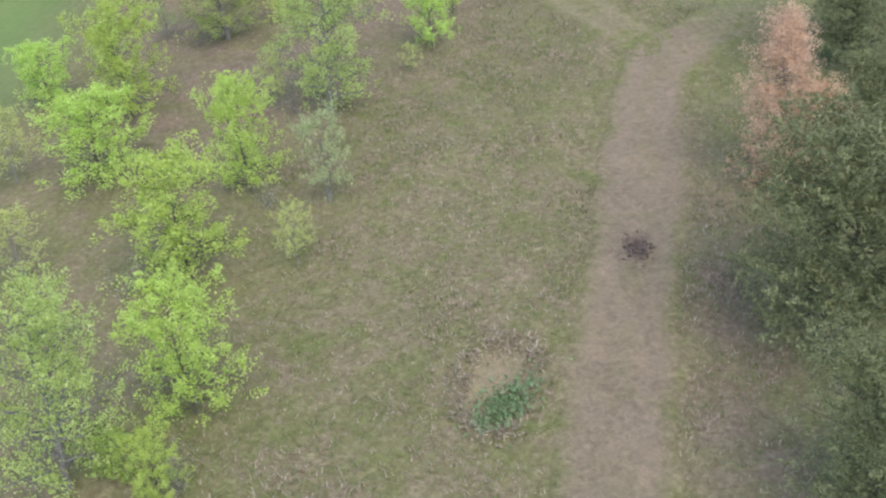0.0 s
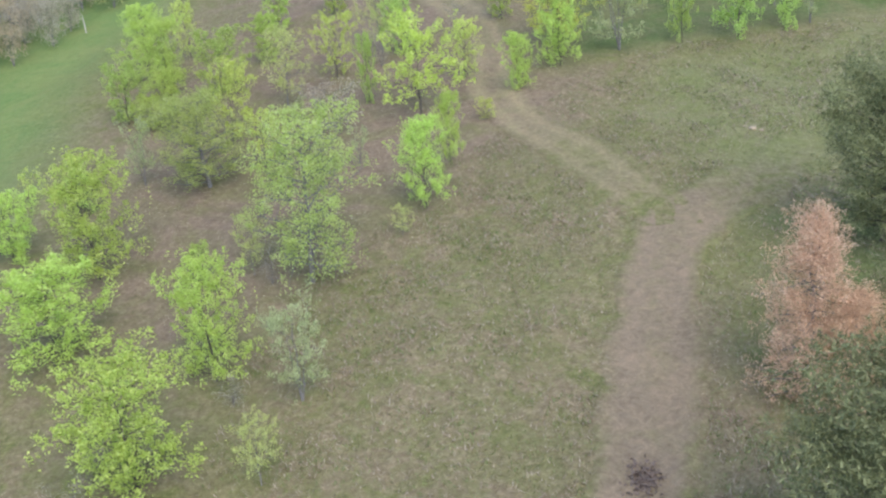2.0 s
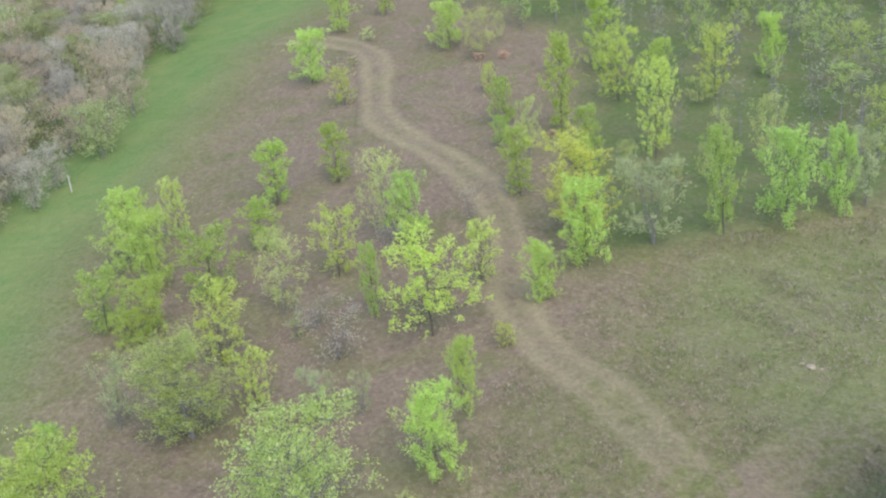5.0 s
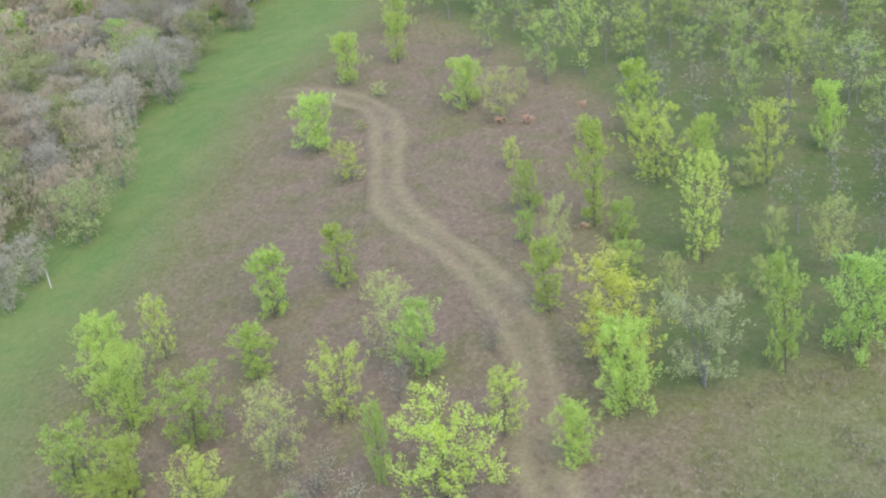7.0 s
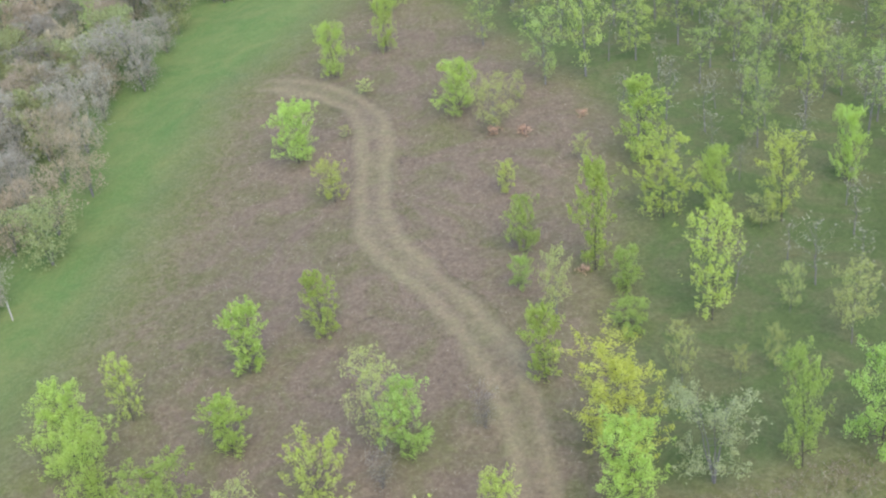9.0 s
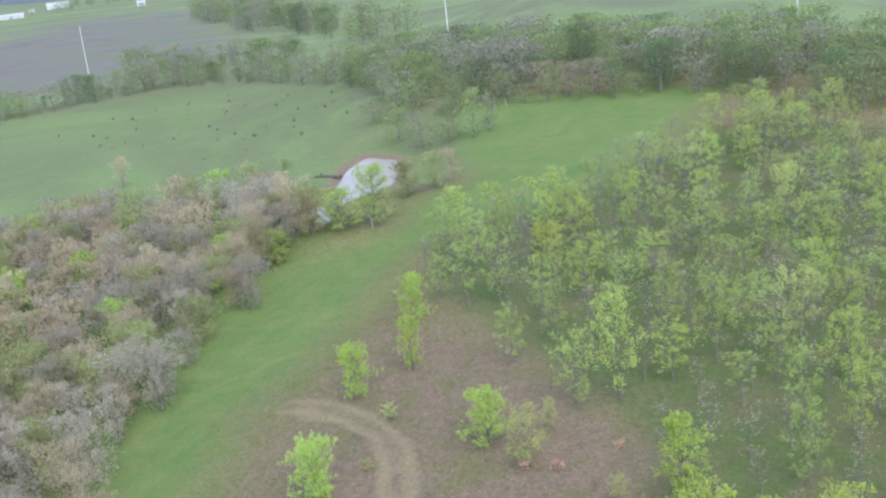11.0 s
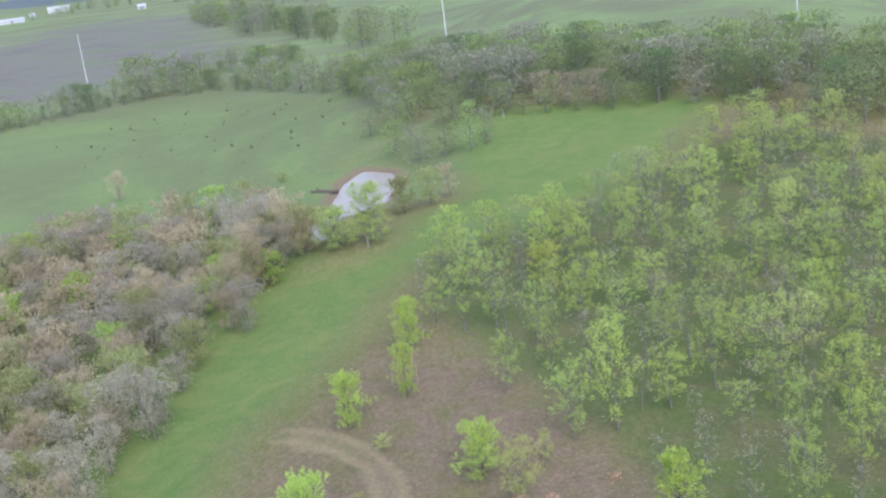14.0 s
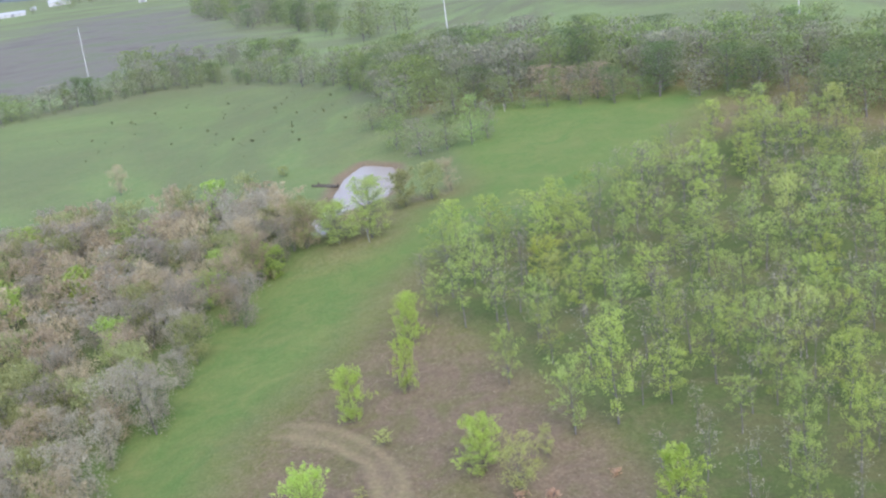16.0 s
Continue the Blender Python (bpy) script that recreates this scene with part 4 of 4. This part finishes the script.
stand("tan_far_trees", "tan budding trees at the far wood's edge", [("fartan", *row) for row in TAN])
DAM_TREES = [(-32.1, 121.0, 4.0, 4.1), (-28.3, 117.2, 4.2, 3.7), (-24.6, 114.7, 4.8, 4.0), (-21.4, 113.1, 5.1, 3.8), (-19.9, 114.6, 4.0, 2.6), (-37.4, 130.2, 3.3, 3.6)]
for i, row in enumerate(DAM_TREES):
    plant(("farbright", "fargrey", "far")[i % 3], *row)

# ---- power line poles ----
POLE = rough_material("weathered_pole", (0.4, 0.4, 0.39), (0.58, 0.58, 0.57), 3.0)


def utility_pole(x, y, tall):
    z = ground_z(x, y)
    v, fc = tubes([((0, 0, -0.5), (0, 0, tall * 0.5), 0.13, 0.115), ((0, 0, tall * 0.5), (0, 0, tall), 0.115, 0.085)], 10)
    ob = tagged(new("utility_pole", mesh_of("pole", v, fc, POLE, True)), "tall pale grey utility pole among far trees", "pole", "utility poles")
    ob.location = (x, y, z)


for x, y, tall in ((-149.6, 262.7, 14.9), (-44.5, 215.7, 16.5), (19.2, 185.6, 16.0)):
    utility_pole(x, y, tall)

# ---- small things on the meadow ----
ASH = rough_material("charcoal_ash", (0.1, 0.075, 0.062), (0.22, 0.17, 0.14), 6.0)
PALE_WOOD = rough_material("bleached_wood", (0.34, 0.31, 0.27), (0.52, 0.49, 0.44), 9.0)
DOCK_WOOD = rough_material("wet_planks", (0.06, 0.05, 0.04), (0.16, 0.13, 0.10), 5.0)
WHITE_WALL = rough_material("white_cladding", (0.5, 0.51, 0.52), (0.62, 0.62, 0.62), 0.6)
METAL_ROOF = rough_material("pale_metal_roof", (0.4, 0.42, 0.45), (0.56, 0.57, 0.59), 0.5, 0.45)
DARK_DOOR = rough_material("dark_opening", (0.26, 0.27, 0.28), (0.36, 0.36, 0.37), 1.0)


def fire_scar(x, y, wide):
    r = np.random.default_rng(5)
    verts, faces = [(x, y, ground_z(x, y) + 0.13)], []
    k = 26
    for i in range(k):
        w = 2 * math.pi * i / k
        q = wide * 0.4 * r.uniform(0.6, 1.2)
        px, py = x + math.cos(w) * q * 0.85, y + math.sin(w) * q * 1.35
        verts.append((px, py, ground_z(px, py) + 0.06))
    faces = [(0, 1 + i, 1 + (i + 1) % k) for i in range(k)]
    ob = new("fire_scar")
    tagged(ob, "charred fire scar with burnt sticks on the dirt track", "fire scar")
    part("ash", mesh_of("ash", verts, faces, ASH, True), ob)
    k = 320
    p = np.stack([x + r.normal(size=k) * wide * 0.26, y + r.normal(size=k) * wide * 0.42], 1)
    flakes = np.stack([p[:, 0], p[:, 1], height(p[:, 0], p[:, 1]) + 0.1], 1)
    tagged(part("charcoal", quads_mesh("charcoal", cards(r, flakes, 0.11, 0.08, 0.0, True), ASH, 3), ob, "scattered charcoal bits"), kind="stuff")
    for i in range(9):
        a, q = r.uniform(0, 6.28), r.uniform(0, wide * 0.35)
        cx, cy, d = x + math.cos(a) * q, y + math.sin(a) * q, r.uniform(0, 6.28)
        z = ground_z(cx, cy) + 0.13
        v, fc = tubes([((cx, cy, z), (cx + 0.4 * math.cos(d), cy + 0.4 * math.sin(d), z + 0.05), 0.022, 0.016)], 5)
        part("burnt_stick", mesh_of("burnt_stick", v, fc, ASH, True), ob)


fire_scar(5.3, -13.9, 0.95)


def tufts(name, label, outline, count, seed, material, tall, lean):
    """Grass clumps, each a few bent blades, scattered unevenly in an outline."""
    r = np.random.default_rng(seed)
    lo, hi = np.min(outline, 0), np.max(outline, 0)
    p = lo + r.uniform(size=(count * 4, 2)) * (hi - lo)
    p = p[inside(outline, p[:, 0], p[:, 1]) > 0]
    patch = np.sin(p[:, 0] * 0.9 + 2 * np.sin(p[:, 1] * 0.5)) * np.sin(p[:, 1] * 0.8 + 1.7 * np.sin(p[:, 0] * 0.6))
    p = p[r.uniform(size=len(p)) < 0.25 + 0.75 * smooth(-0.2, 0.7, patch)]
    for line, clear in ((curve_points(TRACK_MAIN, 1.0), 1.3), (curve_points(TRACK_UP, 1.0), 1.05)):
        for q in line:
            p = p[(p[:, 0] - q.x) ** 2 + (p[:, 1] - q.y) ** 2 > clear ** 2]
    p = p[:count]
    blades = 3
    c = np.repeat(p, blades, 0) + r.normal(size=(len(p) * blades, 2)) * 0.06
    z = height(c[:, 0], c[:, 1])
    a = r.uniform(0, 6.28, len(c))
    h = tall * r.uniform(0.5, 1.3, len(c))
    o = np.stack([np.cos(a), np.sin(a), 0 * a], 1)
    root = np.stack([c[:, 0], c[:, 1], z - 0.02], 1)
    top = root + o * (h * lean * r.uniform(0.3, 1.4, len(c)))[:, None] + np.stack([0 * a, 0 * a, h], 1)
    side = np.stack([-np.sin(a), np.cos(a), 0 * a], 1) * (0.012 + 0.06 * tall)
    me = quads_mesh(name, np.stack([root - side, root + side, top], 1).reshape(-1, 3), material, 3)
    return tagged(new(name, me), label, "grass", kind="stuff")


STRAW = leaf_material("straw", (0.20, 0.16, 0.11), (0.31, 0.255, 0.18), (0.44, 0.375, 0.28), 0.25)
GRASS_BLADE = leaf_material("grass_blades", (0.10, 0.145, 0.045), (0.15, 0.195, 0.07), (0.22, 0.26, 0.11), 0.3)
WEED = leaf_material("weed_leaves", (0.145, 0.225, 0.1), (0.195, 0.285, 0.135), (0.255, 0.35, 0.18), 0.35)
MEADOW = [(-5.7, -39.0), (17.7, -38.4), (19.3, -12.3), (16.0, 9.7), (25.3, 27.8), (4.0, 17.6), (0.9, 11.9), (-3.9, 3.4), (-7.7, -7.3), (-7.1, -25.1)]
tufts("dry_grass", "clumps of dry straw-coloured meadow grass", MEADOW, 21000, 31, STRAW, 0.12, 1.3)
tufts("meadow_grass", "short olive-green meadow grass clumps", MEADOW, 16000, 32, GRASS_BLADE, 0.12, 0.8)
tufts("thatch_grass", "matted dry grass between young trees", THATCH, 9000, 33, STRAW, 0.075, 1.4)


def digging():
    r = np.random.default_rng(9)
    a = r.uniform(0, 6.28, 1100)
    q = r.normal(1.25, 0.22, 1100)
    c = np.stack([HOLLOW[0] + np.cos(a) * q * 0.9, HOLLOW[1] + np.sin(a) * q * 1.4], 1)
    c = c[(np.cos(a) < 0.55) | (np.sin(a) > 0.2)]
    z = height(c[:, 0], c[:, 1])
    pts = np.stack([c[:, 0], c[:, 1], z + 0.08], 1)
    me = quads_mesh("rim_grass", cards(r, pts, 0.18, 0.045, 0.6, True), STRAW, 3)
    tagged(new("rim_grass", me), "ring of dead grass round a dug hollow", "grass", kind="stuff")
    n = 1000
    p = np.stack([1.7 + r.normal(size=n) * 0.45, -20.9 + r.normal(size=n) * 0.5], 1)
    p[:, 1] += 0.6 * (p[:, 0] - 1.7)
    pts = np.stack([p[:, 0], p[:, 1], height(p[:, 0], p[:, 1]) + r.uniform(0.03, 0.22, n)], 1)
    me = quads_mesh("weeds", cards(r, pts, 0.1, 0.075, 0, True), WEED, 3)
    tagged(new("weeds", me), "low bright green weeds growing in a dug hollow", "weeds", kind="stuff")


digging()


def pale_post(x, y, tall, lean):
    v, fc = tubes([((0, 0, -0.2), (lean * 0.4, 0, tall * 0.5), 0.04, 0.035), ((lean * 0.4, 0, tall * 0.5), (lean, 0.05, tall), 0.035, 0.03)], 7)
    ob = tagged(new("post", mesh_of("post", v, fc, PALE_WOOD, True)), "leaning bleached wooden post at the thicket edge", "post", "bleached posts")
    ob.location = (x, y, ground_z(x, y))


pale_post(-30.3, 29.7, 1.1, -0.08)
pale_post(-26.0, 85.4, 1.2, -0.12)
pale_post(-19.5, 125.4, 1.1, -0.1)


def dock():
    ob = new("dock")
    tagged(ob, "short dark plank dock at the pond's edge", "dock")
    ob.location, ob.rotation_euler = (-36.9, 107.5, POND_LEVEL + 0.3), (0, 0, -0.46)
    for i in range(9):
        bm = bmesh.new()
        bmesh.ops.create_cube(bm, size=1)
        bmesh.ops.scale(bm, vec=(0.33, 1.1, 0.06), verts=bm.verts)
        bmesh.ops.translate(bm, vec=(-1.5 + i * 0.37, 0.01 * (i % 3), 0.01 * (i % 2)), verts=bm.verts)
        me = bpy.data.meshes.new("plank")
        bm.to_mesh(me)
        bm.free()
        me.materials.append(DOCK_WOOD)
        part("plank", me, ob)
    for x in (-1.5, 1.4):
        for y in (-0.45, 0.45):
            v, fc = tubes([((x, y, -1.2), (x, y, 0.25), 0.08, 0.07)], 7)
            part("post", mesh_of("post", v, fc, DOCK_WOOD, True), ob)


dock()


def barn(x, y, long, deep, tall, turn):
    """A white farm building with a gable roof, a door and windows."""
    ob = new("barn")
    tagged(ob, "long white farm building with a pale metal roof", "barn", "far farm buildings")
    ob.location, ob.rotation_euler = (x, y, ground_z(x, y)), (0, 0, radians(turn))
    a, b, h, g = long / 2, deep / 2, tall, tall * 0.55
    v = [(-a, -b, -0.5), (a, -b, -0.5), (a, b, -0.5), (-a, b, -0.5), (-a, -b, h), (a, -b, h), (a, b, h), (-a, b, h), (-a, 0, h + g), (a, 0, h + g)]
    part("wall", mesh_of("wall", v, [(0, 1, 5, 4), (1, 2, 6, 9, 5), (2, 3, 7, 6), (3, 0, 4, 8, 7), (3, 2, 1, 0)], WHITE_WALL), ob)
    o, t = 0.4, 0.12
    rv = [(-a - o, -b - o, h - 0.25), (a + o, -b - o, h - 0.25), (a + o, 0, h + g + 0.05), (-a - o, 0, h + g + 0.05), (a + o, b + o, h - 0.25), (-a - o, b + o, h - 0.25)]
    rv += [(p[0], p[1], p[2] + t) for p in rv]
    part("roof", mesh_of("roof", rv, [(6, 7, 8, 9), (9, 8, 10, 11), (3, 2, 1, 0), (5, 4, 2, 3), (0, 1, 7, 6), (4, 5, 11, 10), (1, 2, 8, 7), (2, 4, 10, 8), (3, 0, 6, 9), (5, 3, 9, 11)], METAL_ROOF), ob)
    for i, (px, w, z0, z1, name) in enumerate(((-a * 0.55, 1.2, 1.0, 2.0, "window"), (0.0, 3.0, -0.1, 2.6, "door"), (a * 0.55, 1.2, 1.0, 2.0, "window"))):
        q = [(px - w / 2, -b - 0.06, z0), (px + w / 2, -b - 0.06, z0), (px + w / 2, -b - 0.06, z1), (px - w / 2, -b - 0.06, z1)]
        q += [(p[0], p[1] + 0.05, p[2]) for p in q]
        part(name, mesh_of(name, q, [(0, 1, 2, 3), (4, 5, 1, 0), (5, 6, 2, 1), (6, 7, 3, 2), (7, 4, 0, 3)], DARK_DOOR), ob)


barn(-640, 1016, 24, 9, 3.0, 31)
barn(-700, 1210, 24, 8, 4.5, 31)
barn(-692, 1140, 6, 5, 2.6, 31)
barn(-470, 950, 7, 6, 2.8, 26)


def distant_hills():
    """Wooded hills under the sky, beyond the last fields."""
    # blue-grey instead of leaf green: the haze of distance is put into the colour
    m = rough_material("hazy_woods", (0.085, 0.11, 0.115), (0.15, 0.175, 0.17), 0.03, 0.95)
    verts, faces = [], []
    k = 90
    for i in range(k + 1):
        az = radians(-50 + 120 * i / k)
        left = math.degrees(az)
        top = 35.3 - 2600 * math.tan(radians(min(1.4, max(-0.3, 0.55 + 0.06 * (left - 31))))) + 2.0 * math.sin(i * 0.9) + 1.2 * math.sin(i * 2.3)
        for r, z in ((1500, -9), (2000, 0.5 * top - 4), (2600, top), (3200, -60)):
            verts.append((-math.sin(az) * r, math.cos(az) * r - 10, z))
    for i in range(k):
        for j in range(3):
            faces.append((i * 4 + j, i * 4 + j + 1, i * 4 + j + 5, i * 4 + j + 4))
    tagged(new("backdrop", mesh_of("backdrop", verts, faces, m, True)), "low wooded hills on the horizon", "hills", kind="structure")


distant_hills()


STONE = rough_material("field_stone", (0.27, 0.215, 0.14), (0.40, 0.33, 0.23), 7.0)


def stone(x, y, s):
    bm = bmesh.new()
    bmesh.ops.create_icosphere(bm, subdivisions=2, radius=s)
    for v in bm.verts:
        v.co *= 1 + 0.35 * noise.noise(v.co * 4 / s * 0.3 + Vector((x, y, 0)))
        v.co.z *= 0.55
    me = bpy.data.meshes.new("stone")
    bm.to_mesh(me)
    bm.free()
    me.materials.append(STONE)
    ob = tagged(new("stone", me), "tan weathered field stone in the meadow grass", "stone", "field stones")
    ob.location = (x, y, ground_z(x, y) + 0.1 * s)
    ob.rotation_euler = (0, 0, x * 3)


for x, y, s in ((10.1, 8.8, 0.2), (10.5, 8.7, 0.12), (9.8, 9.0, 0.1)):
    stone(x, y, s)


# lone bushes of the pasture and under the pines
plant("bare", 10.3, -18.6, 1.2, 1.6)
plant("bare", 10.4, -20.2, 0.5, 0.7)
# trees and bushes round the pond, and some that stand out of the thicket
SHORE = {
    "olive": [(-26.0, 86.4, 5.4, 3.9), (-28.6, 84.9, 3.8, 3.6)],
    "mixed": [(-24.8, 95.0, 3.5, 3.4), (-22.4, 95.8, 3.5, 3.0), (-44.9, 116.6, 1.2, 1.7), (-30.2, 87.6, 2.9, 3.1)],
    "brown": [(-20.7, 97.2, 3.2, 2.1), (-32.6, 84.1, 4.4, 3.6), (-41.4, 95.6, 3.7, 3.1), (-63.5, 101.8, 4.7, 5.6), (-36.2, 91.3, 3.6, 4.9), (-31.4, 84.6, 2.9, 3.2), (-72.9, 128.6, 3.9, 3.4)],
    "mauve": [(-37.1, 88.9, 4.8, 3.9), (-32.9, 71.7, 4.2, 4.0)],
    "leafing": [(-72.5, 106.0, 3.6, 6.5), (-38.6, 78.3, 3.0, 4.4)],
    "green": [(-34.0, 81.0, 3.0, 2.9)],
}
for kind, rows in SHORE.items():
    for row in rows:
        plant(kind, *row)

prototypes("cedarlet", "small dark juniper seedling in the green pasture", "bush", "pasture seedlings", BARK, LEAF["pine"], (0.9, 0.9), 2, leaves=220, leaf=0.14, limbs=10, twigs=3, shape="cone", bare=0.05, trunk_r=0.02, scatter=0.09)
DOTS = [(-116.3, 179.4), (-112.9, 197.1), (-93.5, 214.9), (-71.4, 208.0), (-46.7, 160.5), (-44.3, 136.9), (-60.2, 131.3), (-95.8, 150.5)]
for i, (x, y) in enumerate(fill(DOTS, 1.8, 75, 0.2, 41)):
    s = 0.16 + 0.28 * ((i * 0.37) % 1) ** 2
    plant("cedarlet", x, y, s, s * 1.3)
for x, y in ((-53.3, 102.6), (-48.7, 99.9), (-50.3, 107.4), (11.6, 115.6)):
    plant("cedarlet", x, y, 1.2, 1.2)
